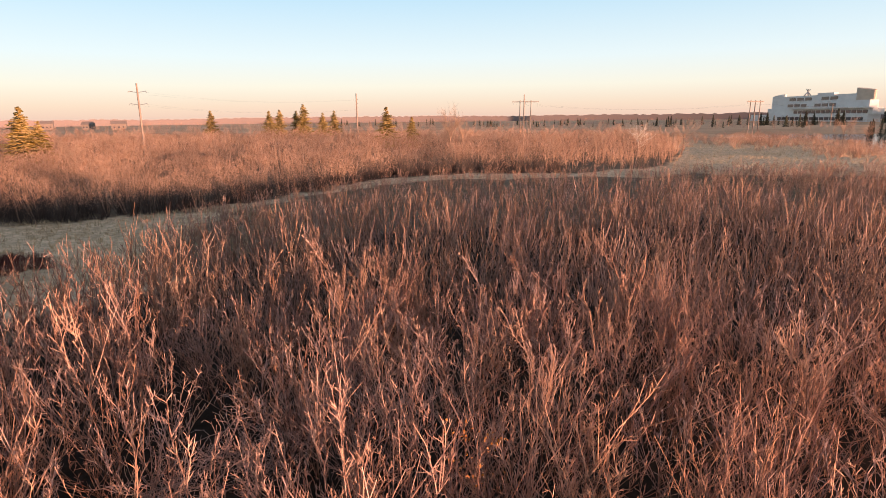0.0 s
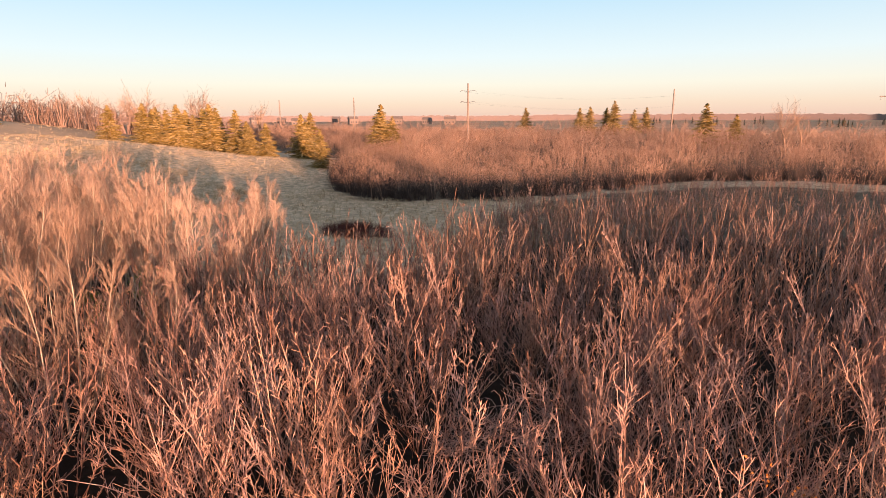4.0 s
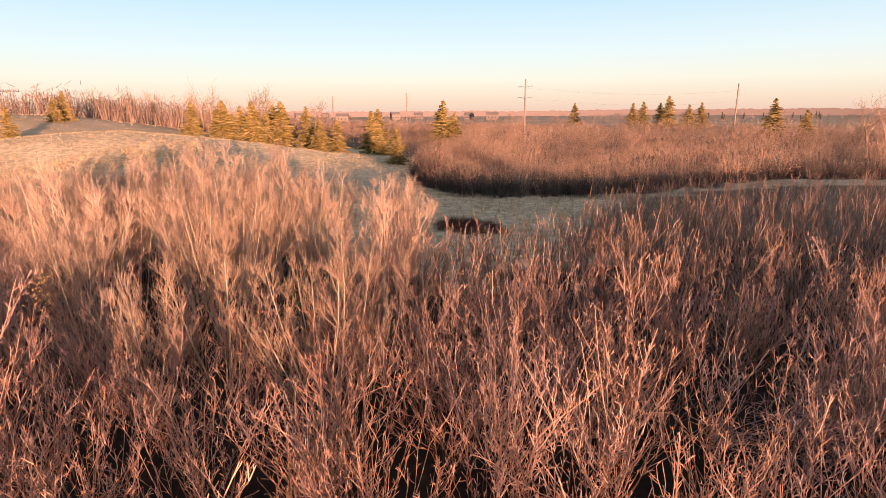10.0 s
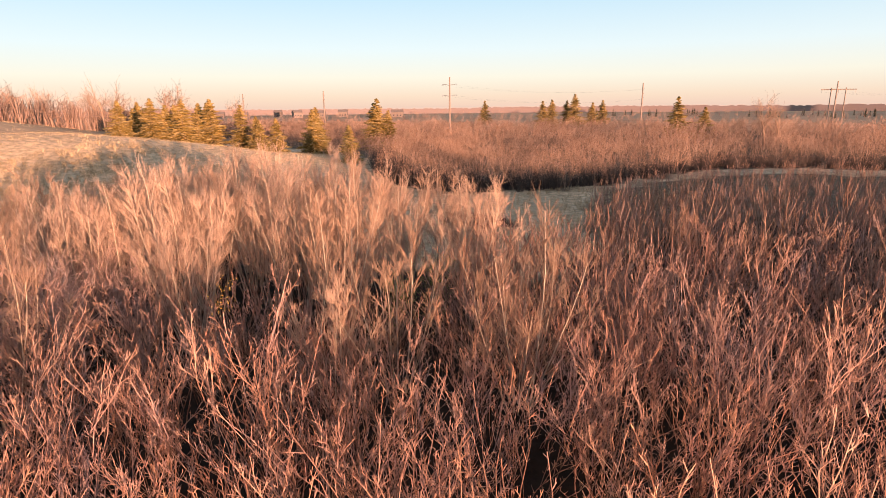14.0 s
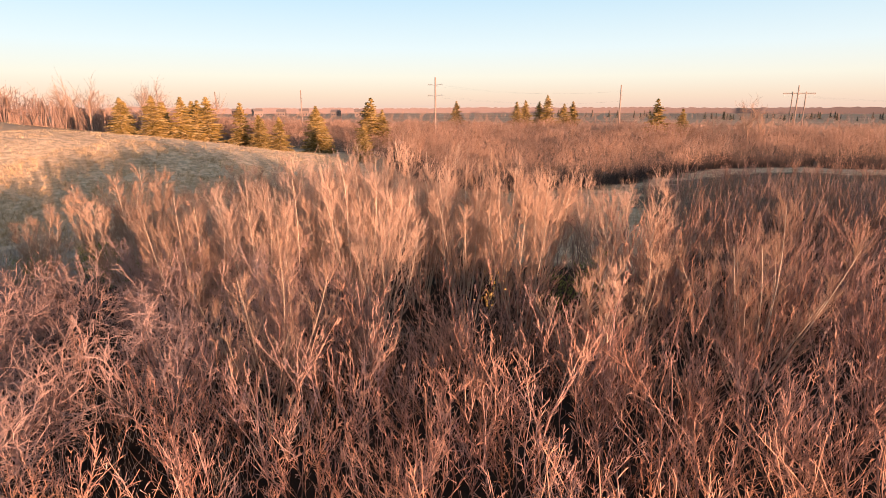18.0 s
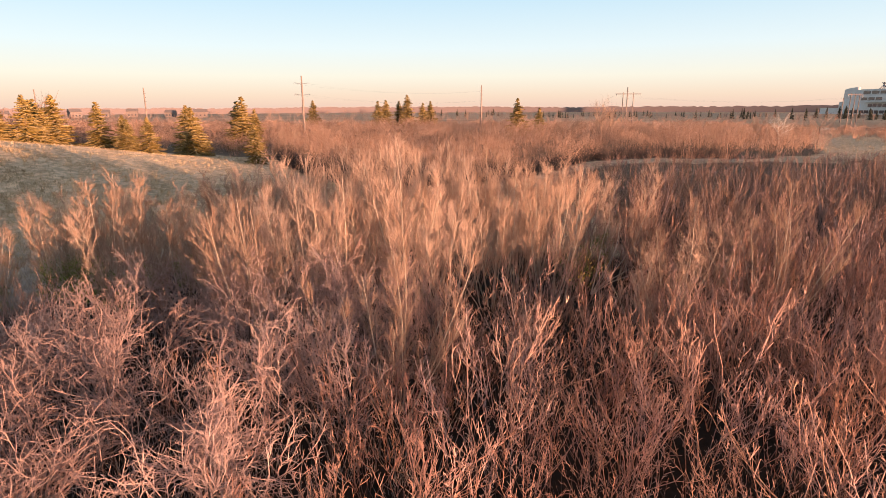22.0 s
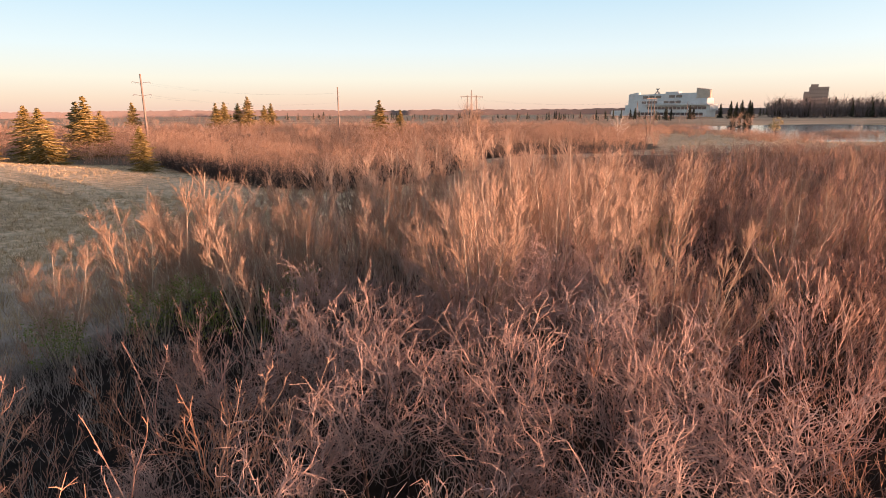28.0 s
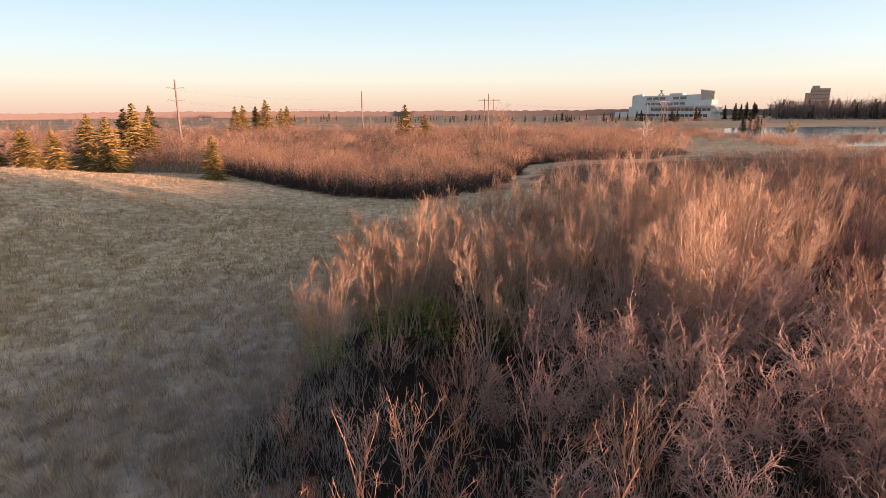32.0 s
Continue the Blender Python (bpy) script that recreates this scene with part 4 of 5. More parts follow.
SPRUCES = [(-98.9, 57.3, 8.6, 0), (-99.0, 63.6, 9.0, 0), (-99.8, 70.8, 8.9, 0), (-102.6, 80.2, 9.1, 0), (-94.4, 80.1, 7.9, 1), (-88.3, 77.7, 5.7, 0), (-101.5, 67.5, 6.4, 0),
           (-100.1, 74.5, 6.9, 1), (-79.1, 83.1, 6.9, 0), (-84.3, 90.9, 7.3, 0), (-78.6, 84.6, 4.0, 1), (-62.3, 70.4, 4.4, 2), (-83.8, 114.3, 9.3, 3), (-86.0, 116.5, 8.3, 3),
           (-81.6, 116.0, 6.5, 3), (-87.3, 77.3, 5.0, 1), (-85.2, 79.6, 5.3, 0), (-69.1, 269.7, 12.8, 3), (-81.2, 257.5, 9.7, 3), (-78.8, 264.7, 10.3, 3), (-62.6, 280, 8.9, 3),
           (-74.0, 275, 9.9, 3), (-18.6, 174.4, 9.5, 3), (-11.4, 177.6, 6.5, 3), (-128, 305, 10.7, 3), (-60.5, 296, 10, 3), (-181.8, 70, 13.0, 1), (-178, 66, 11.0, 0), (-148.5, 45.4, 8.4, 1),
           (-108, 74, 8.0, 1), (-110, 84, 8.4, 0), (-116, 92, 8.6, 1), (-122, 88, 8.2, 0), (-129, 84, 8.4, 2), (-120, 76, 7.4, 1), (-137, 90, 9.0, 0)]


def build_spruces():
    rng = np.random.default_rng(41)
    kept = []
    for k, gap in enumerate((0.02, 0.06, 0.05, 0.15)):
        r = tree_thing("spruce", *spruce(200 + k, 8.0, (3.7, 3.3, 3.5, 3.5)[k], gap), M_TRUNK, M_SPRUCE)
        tagged(r, "sunlit golden-green spruce tree with drooping branches", "tree", "spruces")
        kept.append(r)
    used = set()
    for x, y, top, k in SPRUCES:
        h = top - on_ground(x, y)
        s = h / 7.95
        if k not in used:
            used.add(k)
            kept[k].matrix_basis = turned(x, y, rng.uniform(0, 6.28), 1.0)
            kept[k].scale = (s, s, s)
        else:
            set_thing(kept[k], x, y, rng.uniform(0, 6.28), s)


build_spruces()


def bare_tree(seed, h, wide, lod=0, r=0.16):
    rng = np.random.default_rng(seed)
    trunk, crown = Pile(), Pile()
    p = crooked(rng, (0, 0, -0.2), (0.05, 0.03, 1), h * 0.55, 5, 0.06, 0.02)
    trunk.tube(p, taper(r, r * 0.5, 6) * h / 9, 6)
    for t in rng.uniform(0.3, 1.0, 12):
        i = min(int(t * 5), 4)
        a = rng.uniform(0, 6.28)
        d = np.array([math.cos(a) * wide, math.sin(a) * wide, 1.0])
        b = crooked(rng, p[i] + (p[i + 1] - p[i]) * (t * 5 - i), d, h * rng.uniform(0.3, 0.5), 4, 0.14, 0.05)
        crown.tube(b, taper(r * 0.34, r * 0.12, 5) * h / 9, 4)
        for k in rng.uniform(0.2, 1.0, 8):
            j = min(int(k * 4), 3)
            c = crooked(rng, b[j] + (b[j + 1] - b[j]) * (k * 4 - j), aside(rng, b[j + 1] - b[j], rng.uniform(0.35, 0.9)), h * rng.uniform(0.12, 0.24), 3, 0.18, 0.04)
            crown.tube(c, taper(r * 0.14, r * 0.06, 4) * h / 9, 3)
            if lod == 0:
                for m in (1, 2, 3):
                    e = crooked(rng, c[m], aside(rng, c[m] - c[m - 1], rng.uniform(0.4, 0.9)), h * rng.uniform(0.05, 0.11), 2, 0.15)
                    crown.tube(e, taper(r * 0.085, r * 0.04, 3) * h / 9, 3)
    return trunk, crown


def build_bare_trees():
    rng = np.random.default_rng(51)
    kept = [tree_thing("bare_tree", *bare_tree(220 + k, 9.0, 0.75, 0 if k == 0 else 1, 0.2), M_BARE, M_BARE, "crown") for k in range(4)]
    spots = [(1.3, 135, 12), (4.2, 137, 11), (-6, 139, 9)]
    for k in range(22):
        spots.append((-262 + 5.6 * k + rng.uniform(-3, 3), 104 + rng.uniform(-12, 14) + 0.8 * k, rng.uniform(12, 17)))
    spots += [(-70, 108, 6), (-73, 111, 5.5), (33, 128, 7.5), (52, 141, 7.0), (48, 136, 6.5), (57, 145, 6.4), (44, 146, 7.2), (22, 118, 6.0), (28, 150, 6.5), (15, 142, 6)]
    for k, (x, y, h) in enumerate(spots):
        if k < 4:
            kept[k].matrix_basis = turned(x, y, rng.uniform(0, 6.28), 1.0)
            kept[k].scale = (h / 9,) * 3
            tagged(kept[k], "bare deciduous tree with fine sunlit branches", "tree", "bare trees")
        else:
            set_thing(kept[rng.integers(4)], x, y, rng.uniform(0, 6.28), h / 9)
    pale = tree_thing("dead_tree", *bare_tree(231, 9.0, 1.1, 1, 0.20), M_PALETREE, M_PALETREE, "crown")
    pale.matrix_basis = turned(44, 133.6, 0.6, 1.0)
    tagged(pale, "pale weathered dead tree with forked bare branches", "tree")


build_bare_trees()


# ---- poles and wires ----
def rod(p, q, r, sides=6):
    pile = Pile()
    pile.tube([p, (np.asarray(p, float) + np.asarray(q, float)) / 2, q], (r, r, r), sides)
    return pile


def davit_pole(x, y, top, az):
    z0 = on_ground(x, y)
    h = top - z0
    root = place("power_pole", None)
    p = Pile()
    p.tube([(0, 0, -0.3), (0, 0, h * 0.5), (0, 0, h)], (0.32, 0.27, 0.21), 8)
    part("pole", p, M_POLE, root)
    for dz, sg in ((1.9, 1), (1.9, -1), (5.2, 1), (5.2, -1)):
        part("arm", rod((0, 0, h - dz - 0.5), (sg * 2.1, 0, h - dz - (0.15 if dz < 3 else 0.1)), 0.09, 5), M_STEEL, root)
        part("insulator", rod((sg * 2.1, 0, h - dz - 0.12), (sg * 2.3, 0, h - dz - 0.55), 0.08, 5), M_STEEL, root)
    root.matrix_basis = pose(x, y, z0, 0, 0, az)
    return tagged(root, "tall wooden power pole with two pairs of steel arms", "power pole", "power poles")


def line_pole(x, y, top, az):
    z0 = on_ground(x, y)
    h = top - z0
    root = place("power_pole", None)
    p = Pile()
    p.tube([(0, 0, -0.3), (0, 0, h * 0.5), (0, 0, h)], (0.28, 0.23, 0.18), 8)
    part("pole", p, M_POLE, root)
    for dz in (2.0, 3.4, 4.8):
        part("insulator", rod((0, 0, h - dz), (0.5, 0, h - dz + 0.15), 0.09, 5), M_STEEL, root)
    root.matrix_basis = pose(x, y, z0, 0, 0, az)
    return tagged(root, "slim wooden power pole with side insulators", "power pole", "power poles")


def h_frame(x, y, top, az, legs=2):
    z0 = on_ground(x, y)
    h = top - z0
    root = place("h_frame_pole", None)
    for k in range(legs):
        lx = (k - (legs - 1) / 2) * 4.6
        p = Pile()
        p.tube([(lx, 0, -0.3), (lx, 0, h * 0.5), (lx, 0, h - 0.2)], (0.22, 0.19, 0.16), 8)
        part("pole", p, M_POLE, root)
    w = 2.3 * legs + 1.0
    part("crossarm", rod((-w, 0, h - 0.8), (w, 0, h - 0.8), 0.15, 6), M_POLE, root)
    for lx in (-w + 0.4, 0, w - 0.4):
        part("insulator", rod((lx, 0, h - 0.9), (lx, 0, h - 1.9), 0.08, 5), M_STEEL, root)
    root.matrix_basis = pose(x, y, z0, 0, 0, az)
    return tagged(root, "wooden H-frame power pole with a level crossarm", "power pole", "h-frame poles")


davit_pole(-84.3, 158.9, 16.0, 20)
line_pole(-30.8, 193.8, 14.1, 20)
line_pole(-150.4, 183.4, 13.7, 20)
line_pole(-189.5, 180.2, 13.3, 20)
h_frame(30.0, 237.8, 12.6, 12)
line_pole(29.2, 236.0, 14.6, 10)
h_frame(129, 252.5, 12.0, 40, 3)
line_pole(168, 330, 11.0, 30)
line_pole(255, 400, 12.0, 30)


def wire(a, b, sag):
    pts = [np.array(a) * (1 - t) + np.array(b) * t - (0, 0, sag * 4 * t * (1 - t)) for t in np.linspace(0, 1, 13)]
    pile = Pile()
    pile.tube(pts, [0.007] * 13, 3)
    ob = place("power_line", mesh_of("power_line", *pile.arrays(), M_WIRE))
    return tagged(ob, "thin dark overhead power line hanging between poles", "wire", "power lines")


for k in (-1, 0, 1):
    wire((30 + 4 * k, 237.8 + k, 10.8), (129 + 5 * k, 252.5 + 4 * k, 10.2), 2.2)
    wire((129 + 5 * k, 252.5 + 4 * k, 10.2), (340 + 5 * k, 270 + 4 * k, 10.0), 3.0)
for z, s in ((13.6, -1), (13.6, 1), (10.4, -1), (10.4, 1)):
    wire((-84.3 + 2.2 * s, 158.9 + 0.8 * s, z), (-30.8 + 0.4 * s, 193.8, z - 1.5), 1.6)


# ---- right shore: trees, pond edge ----
def build_shore():
    rng = np.random.default_rng(61)
    # low shrubs along the water and round the clearing
    kinds = [bush(241 + k, 16, 2.4, 1.9, 0.026, 0.7) for k in range(5)]
    at = []
    for _ in range(240):
        u = rng.uniform(0, 1)
        x, y = 74 + 70 * u + rng.uniform(-10, 10), 196 + 30 * u + rng.uniform(-14, 16)
        if ground_z(x, y) < -3.5:
            continue
        at.append((int(rng.integers(5)), x, y, on_ground(x, y), rng.uniform(0, 6.28), rng.uniform(0.6, 1.4), 1.0))
    for _ in range(160):
        x, y = 148 + rng.normal(0, 9), 157 + rng.normal(0, 6)
        at.append((int(rng.integers(5)), x, y, max(on_ground(x, y), -3.8), rng.uniform(0, 6.28), rng.uniform(0.6, 1.2), 1.0))
    for _ in range(260):
        x, y = rng.uniform(40, 120), rng.uniform(60, 96)
        at.append((int(rng.integers(5)), x, y, on_ground(x, y), rng.uniform(0, 6.28), rng.uniform(0.6, 1.3), 1.0))
    for _ in range(420):
        y = rng.uniform(118, 200)
        x = rng.uniform(80, 106 + 0.46 * (y - 129))
        if waves(x, y, 14, 3) > -0.25:
            at.append((int(rng.integers(5)), x, y, max(on_ground(x, y), -3.8), rng.uniform(0, 6.28), rng.uniform(0.6, 1.35), 1.0))
    ob = place("shore_shrubs", mesh_of("shore_shrubs", *spread(kinds, at), M_FARSHRUB))
    tagged(ob, "brown and pinkish bare shrubs along the pond shore", "shrubs", kind="stuff")
    for x, y, h, m, lab in ((124.5, 187, 10.0, M_BARE, "pinkish bare tree by the pond"), (134.4, 190, 8.5, M_BARE, "pinkish bare tree by the pond"), (135.5, 177, 7.0, M_PALEYELLOW, "rounded tree with pale yellow leaves by the pond"),
                            (160, 164, 6.4, M_PALETREE, "pale grey spreading tree on the pond shore"), (55.5, 138.8, 8.6, M_BARE, "rounded orange-brown willow tree")):
        t = tree_thing("shore_tree", *bare_tree(int(260 + x), h, 1.2), M_TRUNK, m, "crown")
        if m is M_PALEYELLOW:
            tagged(part("foliage", leaves(270, 900, 2.0, h, 2.1, 0.4), M_PALEYELLOW, t), kind="stuff")
        t.matrix_basis = turned(x, y, x, 1.0)
        tagged(t, lab, "tree")


build_shore()


def fir_small(seed, h):
    rng = np.random.default_rng(seed)
    pile = Pile()
    for k in range(10):
        t = k / 10
        a0 = rng.uniform(0, 6.28)
        for m in range(5):
            a = a0 + m * 1.257 + rng.uniform(-0.3, 0.3)
            ln = h * 0.24 * (1 - t) * rng.uniform(0.6, 1.35) + 0.1
            z = h * (0.04 + 0.9 * t)
            pile.tube([(0, 0, z + h * 0.10), (ln * math.cos(a), ln * math.sin(a), z)], (h * 0.04, 0.02), 3)
    return pile.arrays()


def build_far_trees():
    rng = np.random.default_rng(71)
    cam0 = np.array([-20.0, -8.0])

    def at_az(az, d):
        return cam0[0] - d * math.sin(radians(az)), cam0[1] + d * math.cos(radians(az))

    firs = [fir_small(280 + k, 8.0) for k in range(4)]
    spots = []
    for az0, az1, d0, d1, n, h0, h1 in ((-58, -40.2, 640, 780, 100, 9, 21), (-33, -19, 430, 560, 45, 3, 9), (-19, -4, 460, 620, 40, 3, 7), (-72, -54, 300, 420, 60, 5, 13),
                                        (0, 10, 520, 700, 20, 5, 8), (-39, -37, 330, 350, 8, 7, 9)):
        for _ in range(n):
            x, y = at_az(rng.uniform(az0, az1), rng.uniform(d0, d1))
            spots.append((int(rng.integers(4)), x, y, on_ground(x, y), rng.uniform(0, 6), rng.uniform(h0, h1) / 8, 1.0))
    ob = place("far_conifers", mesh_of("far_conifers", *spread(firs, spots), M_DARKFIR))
    tagged(ob, "dark distant belt of spruce trees", "trees", kind="stuff")
    clumps = [bush(290 + k, 9, 6.0, 3.6, 0.055, 1.5) for k in range(4)]
    spots = []
    for az0, az1, d0, d1, n, s0, s1 in ((-36, -2, 430, 640, 200, 0.5, 1.0), (-2, 40, 420, 760, 420, 0.5, 0.95), (-60, 60, 700, 1300, 500, 0.6, 1.3), (-36, 46, 255, 430, 330, 0.25, 0.6), (40, 82, 210, 420, 420, 0.6, 1.1),
                                        (28, 46, 260, 330, 140, 0.4, 0.7), (-2, 30, 250, 330, 160, 0.4, 0.7), (-80, -56, 260, 420, 120, 0.7, 1.2)):
        for _ in range(n):
            x, y = at_az(rng.uniform(az0, az1), rng.uniform(d0, d1))
            spots.append((int(rng.integers(4)), x, y, on_ground(x, y), rng.uniform(0, 6), rng.uniform(s0, s1), 1.0))
    for k in range(300):
        u = k / 299
        x, y = -262 + 112 * u + rng.normal(0, 9), 64 + 82 * u + rng.normal(0, 9)
        spots.append((int(rng.integers(4)), x, y, on_ground(x, y), rng.uniform(0, 6), rng.uniform(1.5, 2.2) * (1.05 - 0.35 * u), 1.0))
    ob = place("far_woods", mesh_of("far_woods", *spread(clumps, spots), M_GREYTREE))
    tagged(ob, "distant bare woodland along the horizon", "trees", kind="stuff")
    grove = [bush(295 + k, 44, 11.0, 4.2, 0.11, 2.0) for k in range(3)]
    spots = []
    for _ in range(330):
        x, y = at_az(rng.uniform(-59, -41), rng.uniform(620, 760))
        spots.append((int(rng.integers(3)), x, y, on_ground(x, y), rng.uniform(0, 6), rng.uniform(1.0, 1.9), 1.0))
    ob = place("pond_woods", mesh_of("pond_woods", *spread(grove, spots), M_PONDWOODS))
    tagged(ob, "grey leafless woodland behind the pond", "trees", kind="stuff")


def build_backdrop():
    """The uneven line of far woods that closes the plain; its haze is put into the base colour."""
    rng = np.random.default_rng(77)
    m = bpy.data.materials.new("hazy_distance")
    m.use_nodes = True
    b = m.node_tree.nodes["Principled BSDF"]
    b.inputs["Base Color"].default_value = (0.22, 0.175, 0.17, 1)
    b.inputs["Roughness"].default_value = 1.0
    n = 700
    az = np.linspace(-1.75, 1.75, n)
    top = 6.6 + 0.5 * np.sin(az * 9) + 0.4 * np.sin(az * 23 + 1) + 0.4 * np.sin(az * 61) + rng.uniform(-0.9, 0.9, n)
    x, y = -20 - 1010 * np.sin(az), 1010 * np.cos(az)
    v = np.concatenate([np.stack([x, y, np.full(n, -6.0)], 1), np.stack([x, y, top], 1)])
    i = np.arange(n - 1)
    ob = place("backdrop", mesh_of("backdrop", v, np.stack([i, i + 1, n + i + 1, n + i], 1), m))
    tagged(ob, "hazy pinkish line of far woods on the horizon", "backdrop", kind="structure")


build_backdrop()
build_far_trees()


def build_firs_by_building():
    kept = None
    for x, y, h in ((256, 430, 11), (275, 424, 12), (268, 440, 9), (283, 430, 10.5), (318, 428, 9), (326, 432, 8.5), (331, 425, 9.5), (240, 452, 10), (232, 446, 9), (362, 482, 16), (368, 474, 17), (374, 468, 15), (380, 478, 17), (357, 490, 14), (372, 486, 15)):
        if kept is None:
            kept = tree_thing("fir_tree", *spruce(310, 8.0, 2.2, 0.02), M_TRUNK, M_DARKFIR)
            tagged(kept, "dark green fir tree on the lawn before the building", "tree", "firs by the building")
            kept.matrix_basis = turned(x, y, 0, 1.0)
            kept.scale = (h / 8,) * 3
        else:
            set_thing(kept, x, y, x, h / 8)


build_firs_by_building()


# ---- buildings ----
def block(name, x0, y0, z0, x1, y1, z1, m, parent, label=""):
    p = Pile()
    p.box(x0, y0, z0, x1, y1, z1)
    ob = place(name, mesh_of(name, *p.arrays(), m, flat=True), parent)
    return tagged(ob, label) if label else ob


def build_institute():
    """A long stepped limestone building with curved ends, about 68 m along its front."""
    root = place("institute_building", None)
    z0 = -2.0
    L = 68.0
    block("ground_storey", -8, 0, 0, L + 2, 8, 5.2, M_STONE, root)
    block("second_storey", 4, 1.5, 5.2, L + 3, 8.5, 10.4, M_STONE, root)
    block("third_storey", 6, 2.6, 10.4, L, 8, 15.6, M_STONE, root)
    block("fourth_storey", 8, 3.4, 15.6, L - 2, 7.6, 20.4, M_STONE, root)
    block("roof_box", 36, 4, 20.4, 46, 7, 22.0, M_STONE, root)
    block("canopy", 22, -1.6, 9.9, L + 4, 1.6, 10.9, M_STONE, root)
    # curved ends
    for x, r, top, nm, m in ((8.0, 4.6, 22.6, "curved_west_end", M_STONE), (L - 5.0, 4.8, 24.6, "curved_east_end", M_SUNLITSTONE)):
        p = Pile()
        k = np.linspace(0, 2 * math.pi, 25)[:-1]
        ring = np.stack([x + r * np.cos(k), 5.5 + r * 0.6 * np.sin(k), 0 * k], 1)
        lift = top - 2.2 * (1 + np.cos(k) * (1 if x > 30 else -1)) / 2
        v = np.concatenate([ring + (0, 0, 5.0), np.stack([ring[:, 0], ring[:, 1], lift], 1), [(x, 5.5, top - 1.2)]])
        f = [(i, (i + 1) % 24, 24 + (i + 1) % 24, 24 + i) for i in range(24)] + [(24 + i, 24 + (i + 1) % 24, 48, 48) for i in range(24)]
        me = bpy.data.meshes.new(nm)
        me.from_pydata([tuple(q) for q in v], [], [tuple(dict.fromkeys(q)) for q in f])
        me.materials.append(m)
        place(nm, me, root)
    # bands of windows
    rows = ((1.0, 3.4, -0.05, 14, L, 3.2), (6.2, 8.6, 1.45, 24, L + 2, 3.0), (11.6, 13.8, 2.55, 18, L - 16, 4.6), (16.6, 18.9, 3.35, 18, L - 14, 5.4))
    for zlo, zhi, yy, a, b, step in rows:
        x = a
        k = 0
        while x + step * 0.8 < b:
            k += 1
            if not (zlo > 10 and k % 4 == 0):
                w = block("window", x, yy - 0.12, zlo, x + step * 0.82, yy + 0.3, zhi, M_GLASS, root)
                block("sill", x - 0.1, yy - 0.3, zlo - 0.25, x + step * 0.82 + 0.1, yy + 0.1, zlo - 0.02, M_STONE, w)
            x += step
    # poles of the tent frame on the roof
    for a in (0.2, 1.3, 2.4, 3.5, 4.6, 5.7):
        part("tent_pole", rod((28 + 2.2 * math.cos(a), 5.5 + 1.8 * math.sin(a), 20.2), (28 - 1.1 * math.cos(a), 5.5 - 1.1 * math.sin(a), 25.6), 0.22, 5), M_STEEL, root)
    root.matrix_basis = pose(333, 643, z0, 0, 0, -82.4) @ Matrix.Diagonal((2.0, 1.56, 1.2, 1))
    tagged(root, "long stepped pale limestone building with curved ends and window bands", "building")


build_institute()


def build_tower():
    root = place("tower_building", None)
    block("wall", 0, 0, 0, 34, 18, 31, M_BRICKFAR, root)
    block("west_wing", -9, 2, 0, 0, 16, 26, M_BRICKFAR, root)
    block("roof_house", 2, 5, 31, 15, 14, 34, M_BRICKFAR, root)
    for s in range(7):
        for k in range(8):
            block("window", 1.5 + k * 4.1, -0.06, 3.2 + s * 4, 3.2 + k * 4.1, 0.3, 4.5 + s * 4, M_GLASS, root)
    root.matrix_basis = pose(628, 660, on_ground(628, 660) - 0.3, 0, 0, -42) @ Matrix.Diagonal((0.66, 0.66, 1.2, 1))
    tagged(root, "distant block-shaped tan concrete tower above the trees", "building")
    low = place("low_building", None)
    block("wall", 0, 0, 0, 60, 20, 16, M_BRICKFAR, low)
    block("roof_edge", -0.6, -0.6, 16, 60.6, 20.6, 17, M_ROOF, low)
    low.matrix_basis = pose(720, 520, on_ground(720, 520) - 0.3, 0, 0, -52) @ Matrix.Diagonal((1.2, 1.2, 1.5, 1))
    tagged(low, "long low brownish building behind the trees", "building")


build_tower()


def build_houses():
    rng = np.random.default_rng(81)
    for k in range(9):
        az, d = 29 + 2.4 * k + rng.uniform(-0.6, 0.6), rng.uniform(600, 760)
        x, y = -15 - d * math.sin(radians(az)), -9 + d * math.cos(radians(az))
        root = place("house", None)
        w, dep, h = rng.uniform(9, 13), 8.5, rng.uniform(4.5, 6)
        block("wall", -w / 2, 0, 0, w / 2, dep, h, M_SIDING, root)
        me = bpy.data.meshes.new("roof")
        e = 0.5
        me.from_pydata([(-w / 2 - e, -e, h), (w / 2 + e, -e, h), (w / 2 + e, dep + e, h), (-w / 2 - e, dep + e, h), (-w / 2 - e, dep / 2, h + 3), (w / 2 + e, dep / 2, h + 3)], [],
                       [(0, 1, 5, 4), (2, 3, 4, 5), (0, 4, 3), (1, 2, 5), (0, 3, 2, 1)])
        me.materials.append(M_ROOF)
        place("roof", me, root)
        for q in (-0.3, 0.0, 0.3):
            block("window", q * w - 0.7, -0.08, 1.6, q * w + 0.7, 0.2, 3.0, M_GLASS, root)
        root.matrix_basis = pose(x, y, on_ground(x, y), 0, 0, az + rng.uniform(-20, 20))
        tagged(root, "distant pale-sided house with a pitched roof", "house", "far houses")


build_houses()


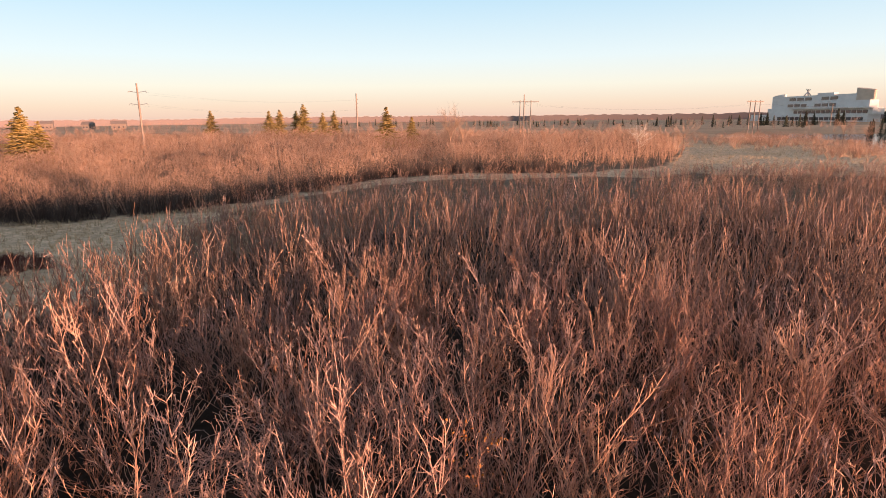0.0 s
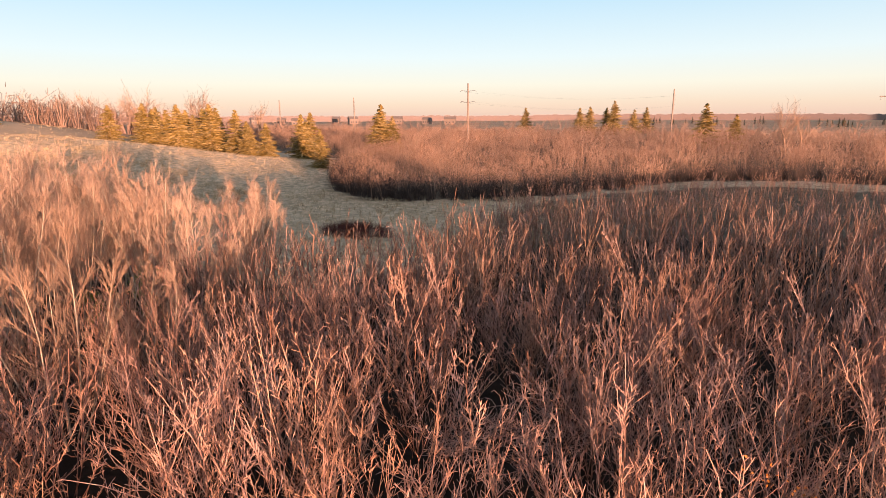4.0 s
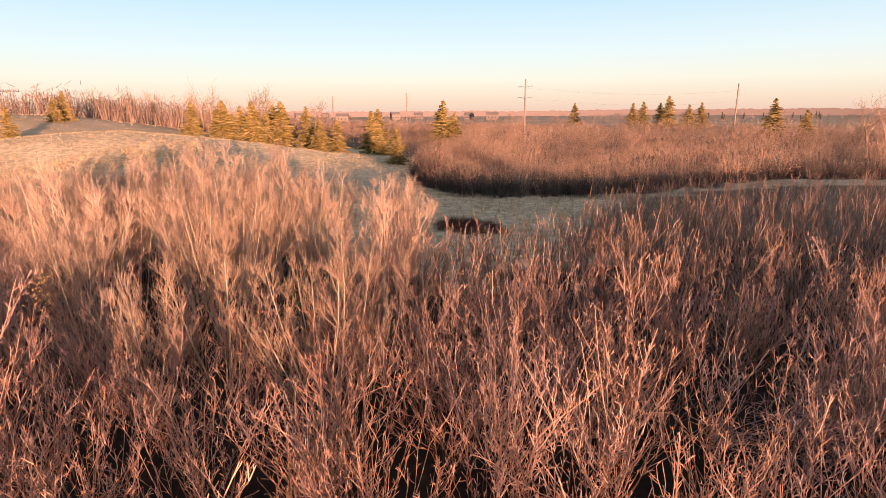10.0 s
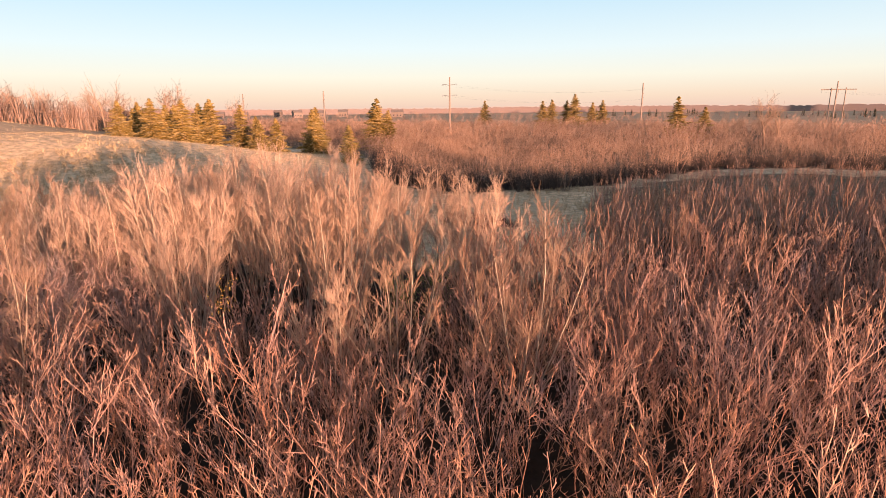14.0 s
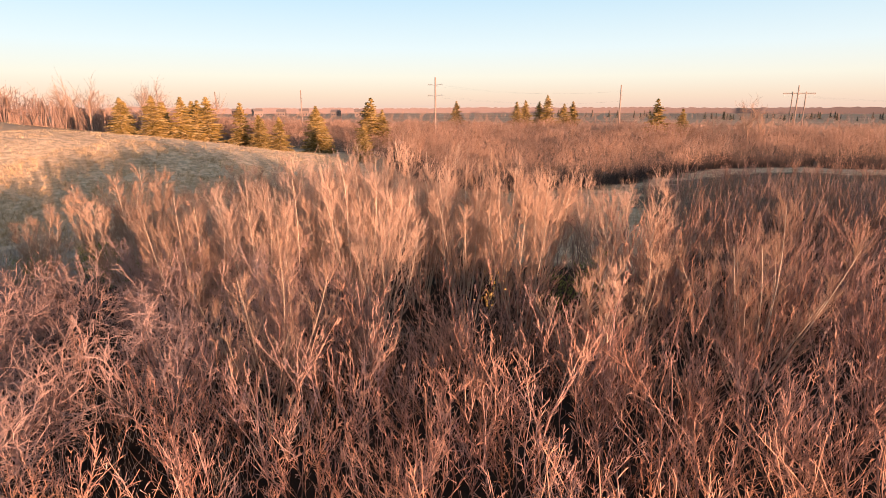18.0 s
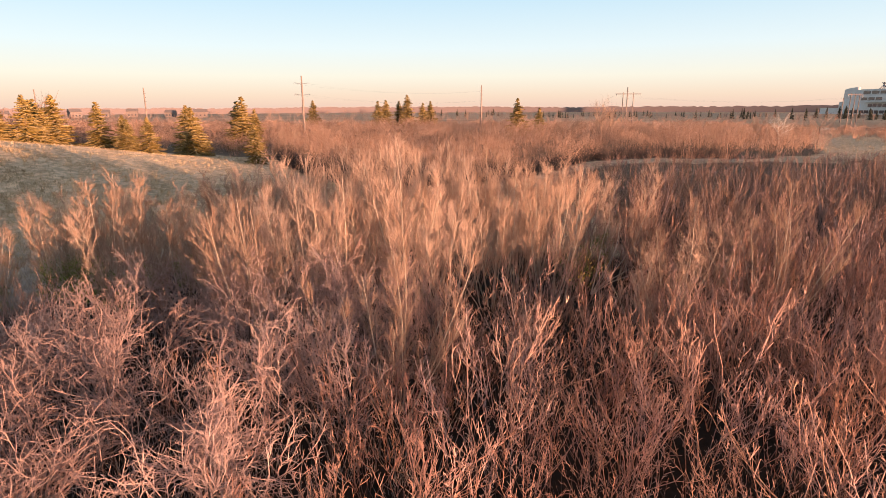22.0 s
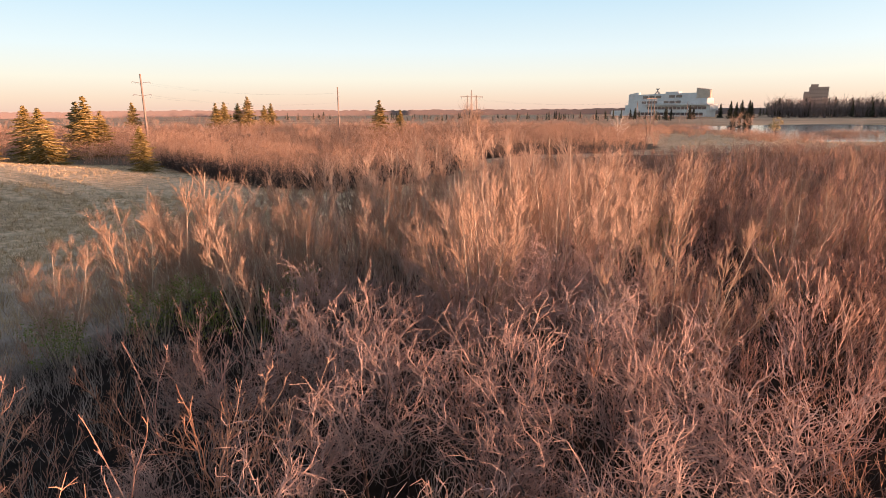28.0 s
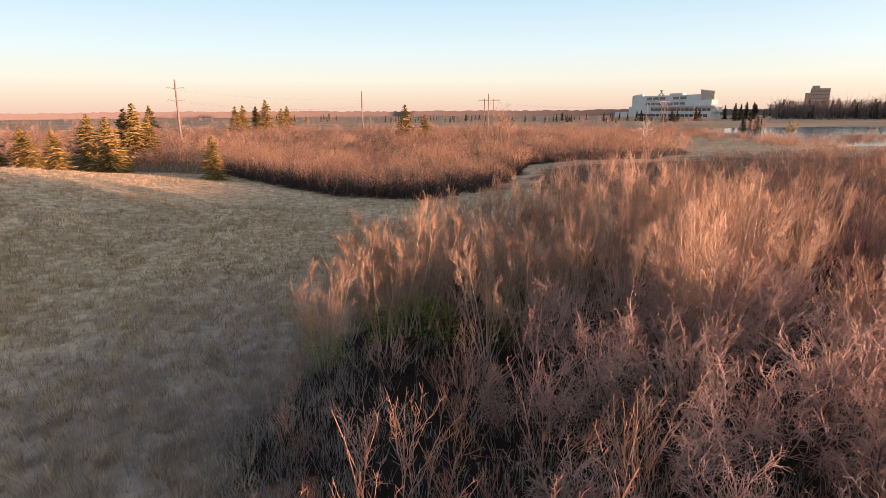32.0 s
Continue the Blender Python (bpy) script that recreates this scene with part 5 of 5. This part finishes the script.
# ---- grass ----
def tuft(seed, n, h, wide, r):
    """A few arching blades."""
    rng = np.random.default_rng(seed)
    pile = Pile()
    for _ in range(n):
        a, q = rng.uniform(0, 6.28), rng.uniform(0, wide)
        c = np.array([q * math.cos(a), q * math.sin(a), -0.02])
        d = np.array([math.cos(a) * 0.6 + 0.25, math.sin(a) * 0.6, 1.0])
        t = c + d * h * rng.uniform(0.5, 1.1) * 0.85
        s = np.array([-math.sin(a), math.cos(a), 0]) * r
        pile.add([c - s, c + s, t + s * 0.2, t - s * 0.2], [(0, 1, 2, 3)])
    return pile.arrays()


def sown(rng, n, x0, x1, y0, y1, ks, size, tall=1.0, keep=None):
    """Spots spread over a stretch of open ground."""
    x, y = rng.uniform(x0, x1, n), rng.uniform(y0, y1, n)
    ok = ~(inside(NEAR, x, y) | inside(FAR, x, y))
    s = size(x, y) + rng.uniform(-0.22, 0.22, n)
    ok &= s > 0.4
    if keep is not None:
        ok &= rng.uniform(0, 1, n) < keep(x, y)
    x, y, s = x[ok], y[ok], s[ok]
    return list(zip(rng.integers(*ks, x.shape).tolist(), x, y, ground_z(x, y), rng.uniform(0, 6.28, x.shape), s, np.full(x.shape, tall)))


def build_grass():
    rng = np.random.default_rng(91)
    kinds = [tuft(320 + k, 6, 0.45, 0.25, 0.015) for k in range(6)] + [tuft(340 + k, 5, 0.30, 0.5, 0.022) for k in range(6)]
    kinds += [tuft(360 + k, 16, 0.55, 0.32, 0.014) for k in range(4)]
    at = sown(rng, 5200, -84, -44, -14, 48, (12, 16), lambda x, y: 0.8 + 0.35 * waves(x, y, 1.3, 4) + 0.3 * waves(x, y, 4, 7))
    at += sown(rng, 12000, -80, -40, -14, 40, (0, 6), lambda x, y: 0.85 + 0.5 * waves(x, y, 1.9, 5) + 0.3 * waves(x, y, 5, 7), keep=lambda x, y: 1.2 - 0.014 * (y + 14))
    at += sown(rng, 23000, -140, -45, 15, 85, (6, 12), lambda x, y: 0.85 + 0.12 * waves(x, y, 2.5, 5))
    at += sown(rng, 5000, -46, -10, 20, 62, (0, 6), lambda x, y: 1.0 + 0.2 * waves(x, y, 3, 2))
    at += sown(rng, 5000, -55, 45, -45, 2, (6, 12), lambda x, y: 1.5 + 0.3 * waves(x, y, 5, 2))
    at += sown(rng, 3500, -290, -130, 0, 115, (6, 12), lambda x, y: 1.8 + 0 * x, 0.8)
    at += sown(rng, 4000, 30, 120, 75, 200, (6, 12), lambda x, y: 1.7 + 0.2 * waves(x, y, 9, 2), keep=lambda x, y: (ground_z(x, y) > -3.6) * 1.0)
    ob = place("dry_grass", mesh_of("dry_grass", *spread(kinds, at), M_GRASS))
    tagged(ob, "pale dry prairie grass tufts on the hillside", "grass", kind="stuff")
    weeds = [spikes(330 + k, 8, 0.75, 0.34, 0.0065, 0.0) for k in range(5)]
    n = 4600
    x, y = -52 + rng.normal(0, 7, n), 2 + rng.normal(0, 9, n)
    ok = ~inside(NEAR, x - 3, y) & (y > -14)
    x, y = x[ok], y[ok]
    at = list(zip(rng.integers(0, 5, x.shape).tolist(), x, y, ground_z(x, y), rng.uniform(0, 6.28, x.shape), rng.uniform(0.6, 1.4, x.shape), np.ones(x.shape)))
    # rank growth between the shrubs of the west
    x, y = rng.uniform(-52, -27, 1300), rng.uniform(-12.5, 10, 1300)
    at += list(zip(rng.integers(0, 5, x.shape).tolist(), x, y, ground_z(x, y), rng.uniform(0, 6.28, x.shape), rng.uniform(0.9, 1.8, x.shape), np.ones(x.shape)))
    ob = place("dry_weeds", mesh_of("dry_weeds", *spread(weeds, at), M_WEED))
    tagged(ob, "grey-brown dry weed stalks at the foot of the shrubs", "weeds", kind="stuff")


build_grass()
